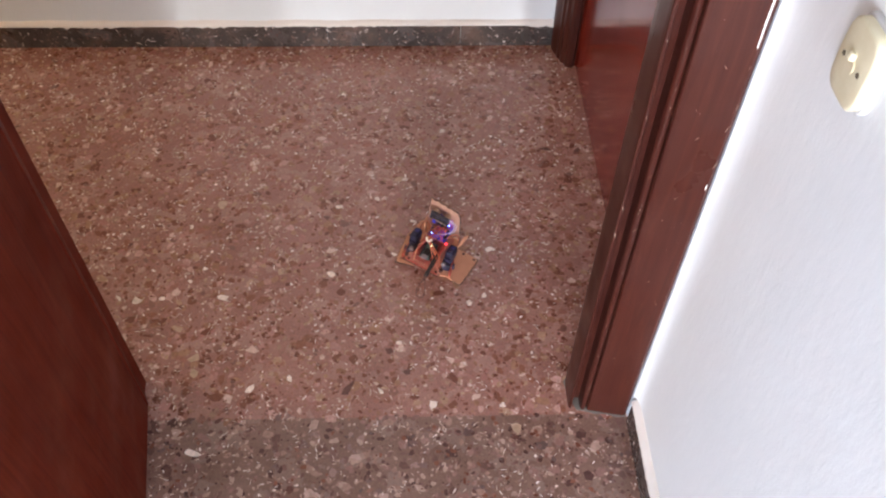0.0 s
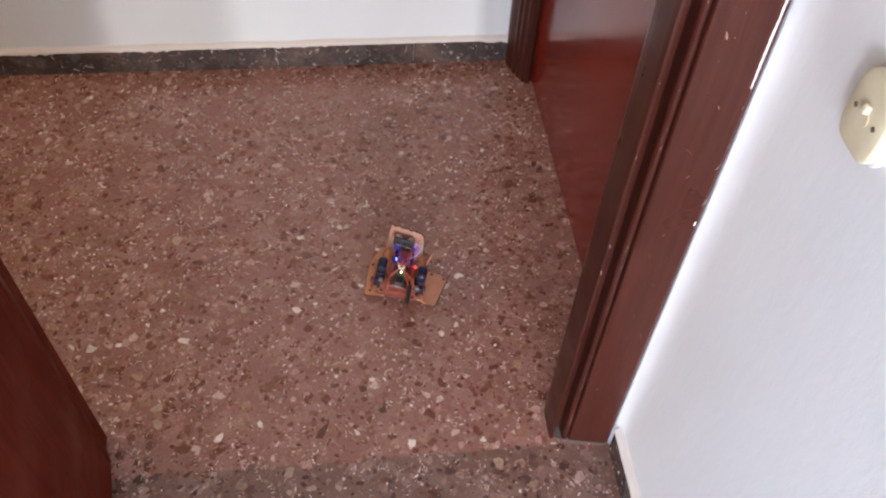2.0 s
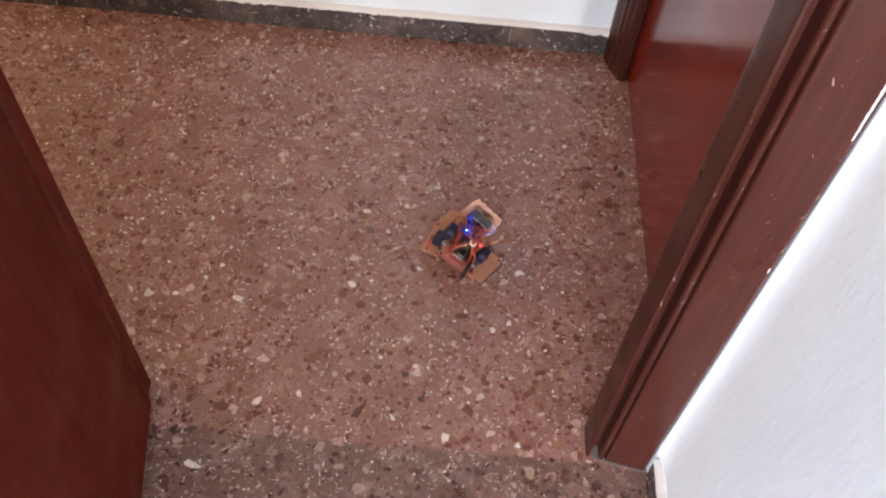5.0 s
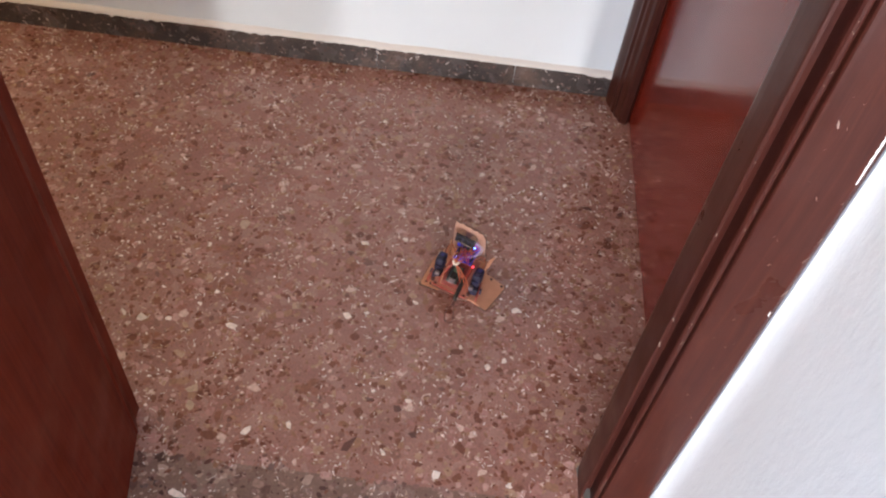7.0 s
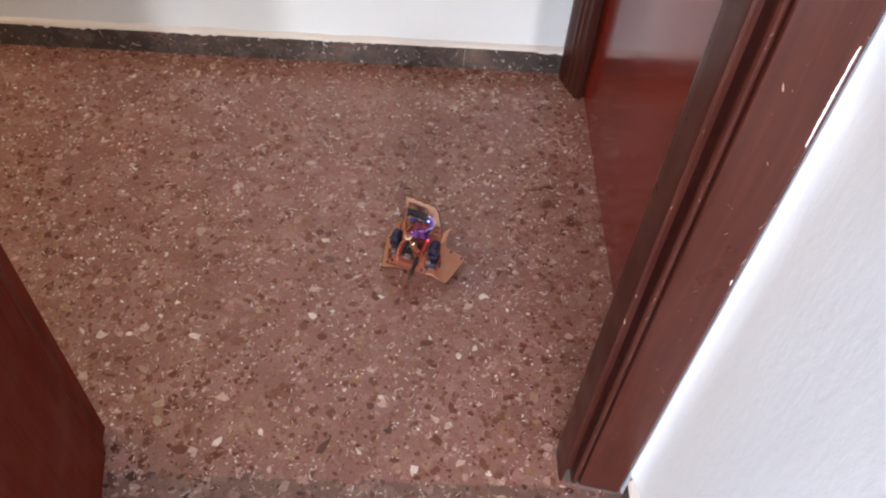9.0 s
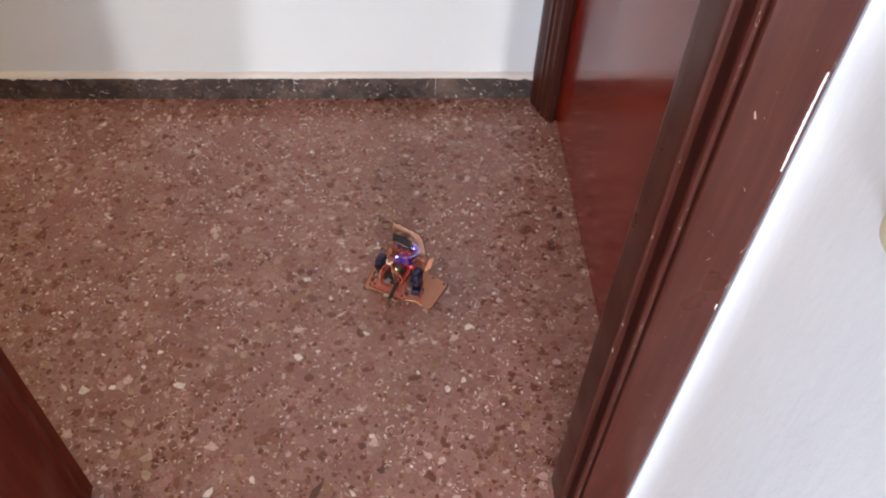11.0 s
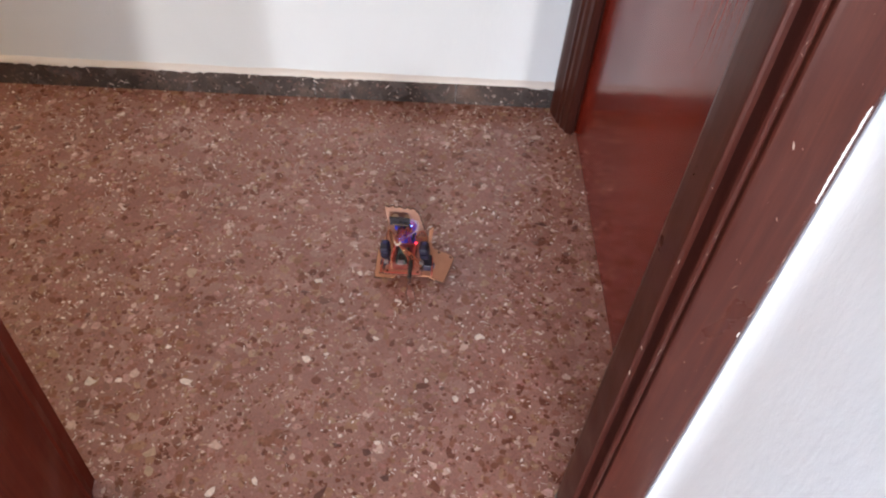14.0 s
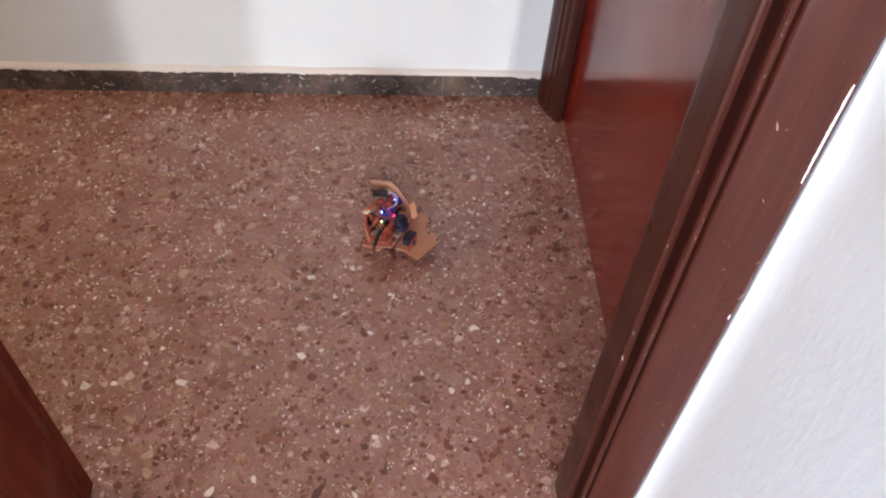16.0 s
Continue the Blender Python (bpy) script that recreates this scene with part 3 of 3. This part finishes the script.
# ---- the walking robot: a cardboard biped that rocks from one foot to the other ----
def card(outline, z, thick):
    """A cardboard plate with slightly rounded corners over an outline in x and y, counter-clockwise."""
    pts = [Vector(p) for p in outline]
    soft_pts = []
    for i, p in enumerate(pts):
        a, b = pts[i - 1] - p, pts[(i + 1) % len(pts)] - p
        r = min(0.004, a.length * 0.3, b.length * 0.3)
        a, b = p + a.normalized() * r, p + b.normalized() * r
        soft_pts += [tuple(a), tuple((a + 2 * p + b) / 4), tuple(b)]
    return extrude(soft_pts, z, z + thick)


def upright(outline, y, thick):
    """A plate standing across the body, its outline in x and z."""
    bm = extrude(outline, -thick / 2, thick / 2)
    bm.transform(Matrix.Translation((0, y, 0)) @ pose(0, 0, 0, 90, 0, 0))
    return bm


def ball(x, y, z, r):
    bm = bmesh.new()
    bmesh.ops.create_uvsphere(bm, u_segments=10, v_segments=7, radius=r, matrix=Matrix.Translation((x, y, z)))
    return bm


ANKLE_X, ANKLE_Z = 0.033, 0.0046
robot = tagged(new("robot"), "small homemade cardboard walking robot with servos, tangled wires and glowing lights", "toy robot")

# deck, battery box and controller
deck = part("deck", card([(-0.0405, -0.0535), (0.041, -0.056), (0.0415, -0.034), (0.031, -0.028), (0.031, 0.052), (-0.031, 0.052), (-0.031, -0.026), (-0.04, -0.032)], 0.0335, 0.0035), DECK, robot, "salmon red painted cardboard deck")
part("scorched_edge", tube([(-0.0405, -0.05, 0.0372), (-0.0395, -0.0545, 0.0374), (0.0, -0.0555, 0.0374), (0.039, -0.0568, 0.0374), (0.0415, -0.05, 0.0372)], 0.0011, 5), CARD_EDGE, deck, "dark cut edge")
# dark discs on the deck paint the shade of its punched holes
for hx, hy in ((-0.033, -0.046), (0.033, -0.047)):
    part("hole", rod((hx, hy, 0.0365), (hx, hy, 0.0376), 0.0028, 10), CARD_EDGE, deck)
part("underside_board", card([(-0.03, -0.046), (0.03, -0.048), (0.03, 0.05), (-0.03, 0.05)], 0.024, 0.003), CARD, robot, "brown cardboard board under the deck")
part("battery_box", block(-0.0235, 0.0235, -0.043, 0.016, 0.0375, 0.0555, 0.003), BATTERY, robot, "dark red battery box")
for sgn in (-1, 1):
    part("battery_rail", block(sgn * 0.0225 - 0.0035, sgn * 0.0225 + 0.0035, -0.04, 0.012, 0.0557, 0.0605, 0.001), RED_RAIL, robot, "red plastic strip")
controller = part("controller_board", block(-0.0125, 0.0115, -0.0445, 0.002, 0.0575, 0.0592, 0.0005), GREEN_PCB, robot, "grey-green circuit board")
part("chip", block(-0.008, 0.006, -0.034, -0.018, 0.0594, 0.0618, 0.0005), BLACK, controller)
part("connector", block(-0.007, 0.005, -0.0485, -0.038, 0.0594, 0.0645, 0.0008), WHITE_HORN, controller, "dull metal connector")
for sx in (-0.0112, 0.0102):
    part("pin_header", block(sx - 0.0012, sx + 0.0012, -0.041, -0.001, 0.0594, 0.0655), BLACK, controller)
part("led", ball(-0.0005, -0.0105, 0.0655, 0.0021), LED_GREEN, controller, "glowing yellow-green light")

# hip servos on both sides of the deck
for sgn in (-1, 1):
    cx = sgn * 0.0428
    servo = part("hip_servo", block(cx - 0.0098, cx + 0.0098, -0.0145, 0.0145, 0.036, 0.0715, 0.0055), SERVO, robot, "dark blue servo housing")
    part("mounting_ear", block(cx - 0.0075, cx + 0.0075, -0.019, 0.019, 0.0545, 0.0565, 0.0005), SERVO, servo)
    part("horn", rod((cx, -0.0055, 0.0714), (cx, -0.0055, 0.0738), 0.0045, 14), RIM, servo, "dark round servo horn")
    part("label", block(cx - 0.004, cx + 0.004, 0.0, 0.0085, 0.0713, 0.0718), LABEL_SHEEN, servo, "blue servo label with painted violet sheen")
    part("link", block(cx - sgn * 0.004 - 0.0045, cx - sgn * 0.004 + 0.0045, -0.0285, -0.0195, 0.0375, 0.0455, 0.0018), WHITE_HORN, robot, "dull pinkish plastic servo link")
    part("clip", rod((cx - sgn * 0.002, -0.041, 0.0376), (cx - sgn * 0.002, -0.041, 0.043), 0.0042, 10), BROWN_WIRE, robot, "red-brown screw post")
part("flap", block(-0.0015, 0.0015, -0.007, 0.007, 0, 0.042, 0.0006), CARD, robot, "upright cardboard flap at the right").matrix_basis = pose(0.0465, 0.042, 0.036, -6, 10, -24)
part("flap", block(-0.0015, 0.0015, -0.011, 0.011, 0, 0.03, 0.0006), CARD, robot, "upright cardboard flap").matrix_basis = pose(-0.0385, 0.046, 0.036, 0, -8, 16)

# upright head board with its dark torn top, and the distance sensor before it
trng = random.Random(3)
torn = []
for i in range(17):
    s = i / 16
    torn.append((0.0235 - 0.067 * s, 0.1325 + 0.0025 * s + 0.0026 * math.sin(s * 27) + trng.uniform(-0.0014, 0.0014) - 0.006 * max(0.0, 0.12 - s) / 0.12))
head_board = part("head_board", upright([(-0.043, 0.034), (0.036, 0.034), (0.0345, 0.06), (0.0285, 0.112)] + torn + [(-0.0455, 0.1)], 0.0, 0.0036), HEAD_CARD, robot, "pale cardboard head board with dark torn top")
head_board.matrix_basis = pose(0.001, 0.0665, 0, 7, 1, -3)
part("scorched_edge", tube([(0.0345, -0.001, 0.06), (0.0287, -0.001, 0.112)] + [(x, -0.001, z + 0.0004) for x, z in torn], 0.0014, 5), CARD_EDGE, head_board, "dark torn edge")
sensor = part("sensor_board", block(-0.0225, 0.0225, -0.0011, 0.0011, -0.019, 0.001, 0.0004), DARK_PCB, robot, "black ultrasonic distance sensor board")
sensor.matrix_basis = pose(-0.0085, 0.0335, 0.118, -16, 0, -4)
part("pin_header", block(-0.0225, 0.0205, -0.0035, -0.0012, -0.003, 0.0022, 0.0004), BLACK, sensor, "black pin strip")
for sgn in (-1, 1):
    eye = part("transducer", rod((sgn * 0.0135, 0.0012, -0.007), (sgn * 0.0135, 0.0135, -0.007), 0.0082, 20), DULL_TIN, sensor, "round pale tin sensor eye")
    part("gauze", rod((sgn * 0.0135, 0.0136, -0.007), (sgn * 0.0135, 0.0141, -0.007), 0.0068, 18), GAUZE, eye)
for cx, cz, w in ((-0.012, -0.011, 0.0042), (0.0015, -0.01, 0.0034), (0.013, -0.012, 0.004)):
    part("chip", block(cx - w, cx + w, -0.0029, -0.0013, cz - 0.0035, cz + 0.0035, 0.0004), BLACK, sensor)
part("solder_strip", block(-0.016, 0.018, -0.0022, -0.0012, -0.0175, -0.0155), DULL_TIN, sensor, "pale soldered pins")
part("module", block(-0.0165, 0.0085, 0.031, 0.045, 0.078, 0.098, 0.0012), BLACK, robot, "black electronic module")
driver = part("driver_board", block(-0.0285, 0.0185, 0.0535, 0.0555, 0.058, 0.098, 0.0006), GLOW_PCB, robot, "blue driver circuit board with painted led glow")
part("heat_sink", block(-0.0075, 0.0075, 0.046, 0.0533, 0.064, 0.078, 0.0006), BLACK, driver)
part("terminal", block(-0.0275, -0.018, 0.0455, 0.0533, 0.066, 0.076, 0.0008), BLUE_PLASTIC, driver, "bright blue terminal block")
part("terminal", block(-0.0275, -0.018, 0.0455, 0.0533, 0.08, 0.089, 0.0008), BLUE_PLASTIC, driver, "bright blue terminal block")
part("capacitor", rod((0.0135, 0.0475, 0.086), (0.0135, 0.0475, 0.0965), 0.0042, 14), PINK, driver, "pink-violet capacitor")
lower = part("shield_board", card([(-0.024, 0.017), (0.019, 0.017), (0.019, 0.05), (-0.024, 0.05)], 0.0565, 0.0018), GLOW_PCB, robot, "blue circuit board with painted led glow, lying behind the head board")
part("socket_strip", block(-0.0215, -0.0175, 0.022, 0.047, 0.0584, 0.065, 0.0005), BLACK, lower)
part("socket_strip", block(0.0125, 0.0165, 0.022, 0.047, 0.0584, 0.065, 0.0005), BLACK, lower)
part("led", ball(-0.0163, 0.0195, 0.067, 0.0023), LED_BLUE, lower, "glowing blue light")
part("led", ball(-0.0133, 0.0475, 0.0775, 0.0024), LED_BLUE, driver, "glowing blue light")
part("led", ball(0.0115, 0.0445, 0.083, 0.0016), LED_BLUE, driver, "glowing blue light")
part("led", ball(0.0255, 0.0072, 0.0695, 0.0022), LED_RED, robot, "glowing red light")
part("led", ball(0.0065, 0.0425, 0.0805, 0.0018), LED_RED, driver, "glowing red light")

# wires: from the deck's corners up into a tied bundle high over the controller, then forward to the boards
wr = random.Random(8)
COLOURS = [(ORANGE_WIRE, "orange wire"), (RED_WIRE, "red wire"), (ORANGE_WIRE, "orange wire"), (BROWN_WIRE, "brown wire"), (ORANGE_WIRE, "orange wire"), (PALE_ORANGE, "pale orange wire")]
KNOT = Vector((-0.003, -0.033, 0.1115))
for i in range(11):
    sgn = -1 if i % 2 else 1
    m, lab = COLOURS[i % 6]
    a = (sgn * wr.uniform(0.02, 0.036), wr.uniform(-0.05, -0.012), wr.uniform(0.038, 0.044))
    b = (sgn * wr.uniform(0.014, 0.024), wr.uniform(-0.048, -0.028), wr.uniform(0.066, 0.09))
    k = KNOT + Vector((wr.uniform(-0.003, 0.003), wr.uniform(-0.002, 0.002), wr.uniform(-0.002, 0.002)))
    c = (wr.uniform(-0.017, 0.013), wr.uniform(-0.02, -0.006), wr.uniform(0.108, 0.122))
    d = (wr.uniform(-0.014, 0.012), wr.uniform(0.006, 0.02), wr.uniform(0.088, 0.108))
    e = (wr.uniform(-0.018, 0.014), wr.uniform(0.026, 0.042), wr.uniform(0.062, 0.072))
    part("wire", tube([a, b, k, c, d, e], 0.0009, 5), m, robot, lab)
part("cable_tie", tube([KNOT + Vector((-0.0055, 0.0015, 0.0025)), KNOT + Vector((-0.002, -0.0045, 0.001)), KNOT + Vector((0.004, -0.004, 0.001)), KNOT + Vector((0.0062, 0.002, 0.0025))], 0.0025, 7), TIE, robot, "cream cable tie round the wires")
for i in range(4):
    m, lab = [(GLOW_WIRE, "wire tinted with painted violet led glow"), (WHITE_WIRE, "pale wire")][i % 2]
    x = 0.0135 + wr.uniform(-0.006, 0.006)
    part("wire", tube([(x - 0.004, 0.036, 0.112), (x + 0.012, 0.036, 0.102 + wr.uniform(-0.004, 0.004)), (x + 0.01, 0.03, 0.085), (0.004 + wr.uniform(-0.004, 0.004), 0.016, 0.078), (-0.012, 0.012, 0.08), (-0.019, 0.02, 0.066)], 0.0007, 5), m, robot, lab)
for i in range(6):
    m, lab = [(RED_WIRE, "red wire"), (GLOW_WIRE, "wire tinted with painted violet led glow"), (BROWN_WIRE, "brown wire")][i % 3]
    x = wr.uniform(-0.02, 0.016)
    part("wire", tube([(x, 0.048, 0.09), (x + wr.uniform(-0.006, 0.006), 0.034, 0.096), (x * 0.6, 0.022, 0.082), (x * 0.8 + wr.uniform(-0.004, 0.004), 0.01, 0.06)], 0.0009, 5), m, robot, lab)
for sgn in (-1, 1):
    part("wire", tube([(sgn * 0.0428, 0.018, 0.05), (sgn * 0.043, 0.034, 0.066), (sgn * 0.034, 0.034, 0.078), (sgn * 0.02, 0.022, 0.07)], 0.0009, 6), ORANGE_WIRE, robot, "orange servo lead")
    part("wire", tube([(sgn * 0.044, 0.018, 0.046), (sgn * 0.046, 0.036, 0.06), (sgn * 0.036, 0.038, 0.071), (sgn * 0.022, 0.026, 0.064)], 0.0009, 6), BROWN_WIRE, robot, "brown servo lead")
part("wire", tube([(-0.0385, -0.05, 0.0385), (-0.02, -0.0525, 0.0395), (0.02, -0.0535, 0.0395), (0.037, -0.052, 0.0385)], 0.001, 5), RED_WIRE, robot, "red wire")
strap = part("tail_strap", tube([(0.0215, -0.03, 0.07), (0.0228, -0.046, 0.0715), (0.0235, -0.064, 0.068), (0.0238, -0.085, 0.061)], 0.0046, 8), BLACK, robot, "black sleeved power lead behind")
part("plug", tube([(0.0238, -0.083, 0.0615), (0.0242, -0.094, 0.055)], 0.0034, 8), BROWN_WIRE, strap, "red-brown plug end")
part("wire_loop", tube([(0.023, -0.09, 0.057), (0.016, -0.096, 0.03), (0.0175, -0.1, 0.006), (0.026, -0.101, 0.003), (0.033, -0.098, 0.009), (0.0305, -0.093, 0.034), (0.0255, -0.09, 0.056)], 0.0009, 5), BROWN_WIRE, robot, "thin brown wire loop trailing behind")


def foot(sgn):
    """A wide cardboard foot about its ankle, its sole on z = 0, carrying the ankle servo."""
    if sgn > 0:
        pts = [(-0.012, -0.03), (0.012, -0.0275), (0.028, -0.036), (0.044, -0.0425), (0.0495, -0.036), (0.0695, 0.0275), (0.067, 0.0345), (0.039, 0.0465), (0.022, 0.052), (0.015, 0.088), (-0.012, 0.088)]
    else:
        pts = [(-0.0325, -0.036), (-0.027, -0.0425), (0.006, -0.0375), (0.012, -0.03), (0.012, 0.086), (-0.012, 0.094), (-0.03, 0.092), (-0.0385, 0.052), (-0.041, 0.036)]
    f = part("foot", card(pts, 0.0006, 0.004), CARD, robot, "wide brown cardboard foot with dark edge")
    edge = pts[2:7] if sgn > 0 else [pts[-1], pts[0], pts[1], pts[2]]
    part("scorched_edge", tube([(x, y, 0.0028) for x, y in edge], 0.0012, 5), CARD_EDGE, f)
    # holes are drawn as dark discs, their shade put into the colour
    for hx, hy in ((0.0625, 0.0305), (0.0365, 0.0415)) if sgn > 0 else ((-0.0345, 0.039), (-0.022, -0.03)):
        part("hole", rod((hx, hy, 0.0036), (hx, hy, 0.0052), 0.0031, 10), CARD_EDGE, f)
    cx = sgn * 0.009
    part("ankle_servo", block(cx - 0.0105, cx + 0.0105, -0.016, 0.018, 0.0048, 0.0235, 0.003), SERVO, f, "dark blue ankle servo")
    part("bracket", block(cx + sgn * 0.011 - 0.0018, cx + sgn * 0.011 + 0.0018, -0.03, 0.012, 0.0048, 0.0215, 0.0008), RED_RAIL, f, "red plastic ankle bracket")
    part("horn", rod((cx + sgn * 0.0128, -0.006, 0.0135), (cx + sgn * 0.0165, -0.006, 0.0135), 0.0065, 14), RIM, f, "dark round servo horn")
    return f


foot_left, foot_right = foot(-1), foot(1)

# seconds, x, y, yaw, lean, then how far each foot is turned and tilted against the body: left turn, left tilt, right turn, right tilt
STEPS = [
    (0, -0.0359, 1.0962, -27.4, 8.9, 1.7, -0.8, 13.1, 0.0),
    (0.5, -0.0538, 1.1134, -11.2, -17.5, 0.0, 0.0, 6.3, 0.3),
    (1, -0.0457, 1.1120, -15.9, -4.3, 8.7, 0.0, 6.0, 0.0),
    (1.5, -0.0350, 1.1090, -17.1, 0.6, -4.3, 0.0, 11.8, 0.0),
    (2, -0.0345, 1.1057, -14.5, 8.0, -3.8, 1.5, 5.7, 0.0),
    (2.5, -0.0425, 1.1210, -9.4, 4.4, -13.0, 0.0, -1.8, 0.0),
    (2.8, -0.0380, 1.1130, -14.0, 22.0, -16.0, -6.0, 0.0, 0.0),
    (3, -0.0365, 1.1094, -17.8, 32.8, -18.5, -10.0, 0.1, 0.0),
    (3.2, -0.0375, 1.1180, -26.0, 25.0, -8.0, -6.0, 6.0, 0.0),
    (3.5, -0.0409, 1.1367, -32.7, 7.3, 7.5, 0.0, 16.7, 0.0),
    (3.8, -0.0565, 1.1438, -25.1, -10.4, 0.0, 0.0, 10.8, -2.3),
    (4, -0.0495, 1.1487, -16.1, -21.8, 0.0, 0.0, 5.0, -5.6),
    (4.2, -0.0470, 1.1500, -17.0, -9.0, 2.0, 0.0, 6.0, 0.0),
    (4.5, -0.0460, 1.1520, -17.0, -3.0, 2.0, 0.0, 6.0, 0.0),
    (5, -0.0460, 1.1560, -20.0, 27.0, -6.0, 0.0, 2.0, 0.0),
    (5.4, -0.0460, 1.1630, -26.0, 13.0, 6.0, 0.0, 10.0, 0.0),
    (5.9, -0.0470, 1.1730, -17.0, -15.0, 0.0, 0.0, 3.0, -3.0),
    (6.3, -0.0420, 1.1780, -17.5, -7.0, 3.0, 0.0, 7.5, 0.0),
    (6.5, -0.0403, 1.1800, -17.6, -4.9, 3.2, 0.0, 7.5, 0.0),
    (7, -0.0345, 1.1788, -19.1, 2.9, -5.7, 0.0, 7.2, 0.0),
    (7.3, -0.0347, 1.1746, -18.2, 7.6, -1.4, 0.0, 6.5, 0.0),
    (7.5, -0.0350, 1.1857, -20.2, 0.0, 5.9, 0.0, 7.1, 0.0),
    (7.7, -0.0429, 1.1891, -13.3, -14.6, 0.0, 0.0, -2.8, -4.8),
    (8, -0.0520, 1.1867, -6.7, 10.0, -15.5, 0.0, -6.3, 0.0),
    (8.3, -0.0470, 1.1850, -18.0, 31.0, -5.0, 2.0, -4.0, 0.0),
    (8.5, -0.0446, 1.1847, -21.8, 34.7, -2.0, 3.3, -3.2, 0.0),
    (8.7, -0.0443, 1.1996, -24.3, 26.0, 13.9, -2.3, 8.6, 0.0),
    (9.3, -0.0500, 1.2120, -15.0, -17.0, 0.0, 0.0, 4.0, -4.0),
    (9.7, -0.0470, 1.2180, -13.0, 1.0, -4.0, 0.0, 5.0, 0.0),
    (10.3, -0.0460, 1.2280, -22.0, 29.0, 0.0, 0.0, 3.0, 0.0),
    (10.8, -0.0453, 1.2398, -26.7, 14.4, 7.0, -1.3, 10.5, 0.0),
    (11, -0.0453, 1.2417, -30.2, -0.7, 2.8, 0.0, 15.8, 0.0),
    (11.5, -0.0558, 1.2551, -16.1, -12.5, 0.0, 0.0, 0.4, -4.6),
    (12, -0.0482, 1.2551, -19.7, -3.6, 5.0, 0.0, 4.1, 0.0),
    (12.5, -0.0443, 1.2511, -19.2, 4.6, -1.5, 0.0, 5.6, 0.0),
    (13, -0.0436, 1.2658, -21.3, -4.9, 6.9, 0.0, 3.1, 0.0),
    (13.4, -0.0433, 1.2562, -24.6, 36.0, -10.6, 1.0, 0.0, 0.0),
    (13.5, -0.0493, 1.2694, -22.4, 27.4, 12.2, -1.1, 0.5, 0.0),
    (13.8, -0.0602, 1.3032, -10.0, -17.2, 0.0, 0.0, 5.8, -0.8),
    (14, -0.0540, 1.3084, -7.8, -8.8, -2.5, 0.0, 6.9, 3.3),
    (14.5, -0.0453, 1.3077, -7.3, 1.7, -11.8, 0.0, 11.4, 0.0),
    (15, -0.0611, 1.3050, -2.5, 16.4, -11.7, -2.1, -6.3, 0.0),
    (15.2, -0.0654, 1.3103, -9.8, 36.3, -1.6, 2.3, 2.8, 0.0),
    (15.5, -0.0564, 1.3391, -35.1, 21.0, 15.8, -0.5, 18.7, 0.0),
    (16, -0.0644, 1.3544, -28.9, -24.7, 0.0, 0.0, 2.9, -2.5),
]


def motions():
    body_rows, left_rows, right_rows = [], [], []
    for t, x, y, yaw, lean, turn_l, tilt_l, turn_r, tilt_r in STEPS:
        # the body rocks about the ankle of the foot that it stands on
        ankle = Vector((math.copysign(ANKLE_X, lean), 0, ANKLE_Z))
        rock = Matrix.Translation(ankle) @ pose(0, 0, 0, 0, lean, 0) @ Matrix.Translation(-ankle)
        body_rows.append((t, pose(x, y, 0, 0, 0, yaw) @ rock))
        for rows, side, turn, tilt in ((left_rows, -1, turn_l, tilt_l), (right_rows, 1, turn_r, tilt_r)):
            level = pose(0, 0, 0, 0, -lean, 0) @ pose(0, 0, 0, 0, 0, turn) @ pose(0, 0, 0, 0, tilt, 0)
            rows.append((t, Matrix.Translation((side * ANKLE_X, 0, ANKLE_Z)) @ level @ Matrix.Translation((0, 0, -ANKLE_Z))))
    walk(robot, body_rows)
    walk(foot_left, left_rows)
    walk(foot_right, right_rows)


motions()
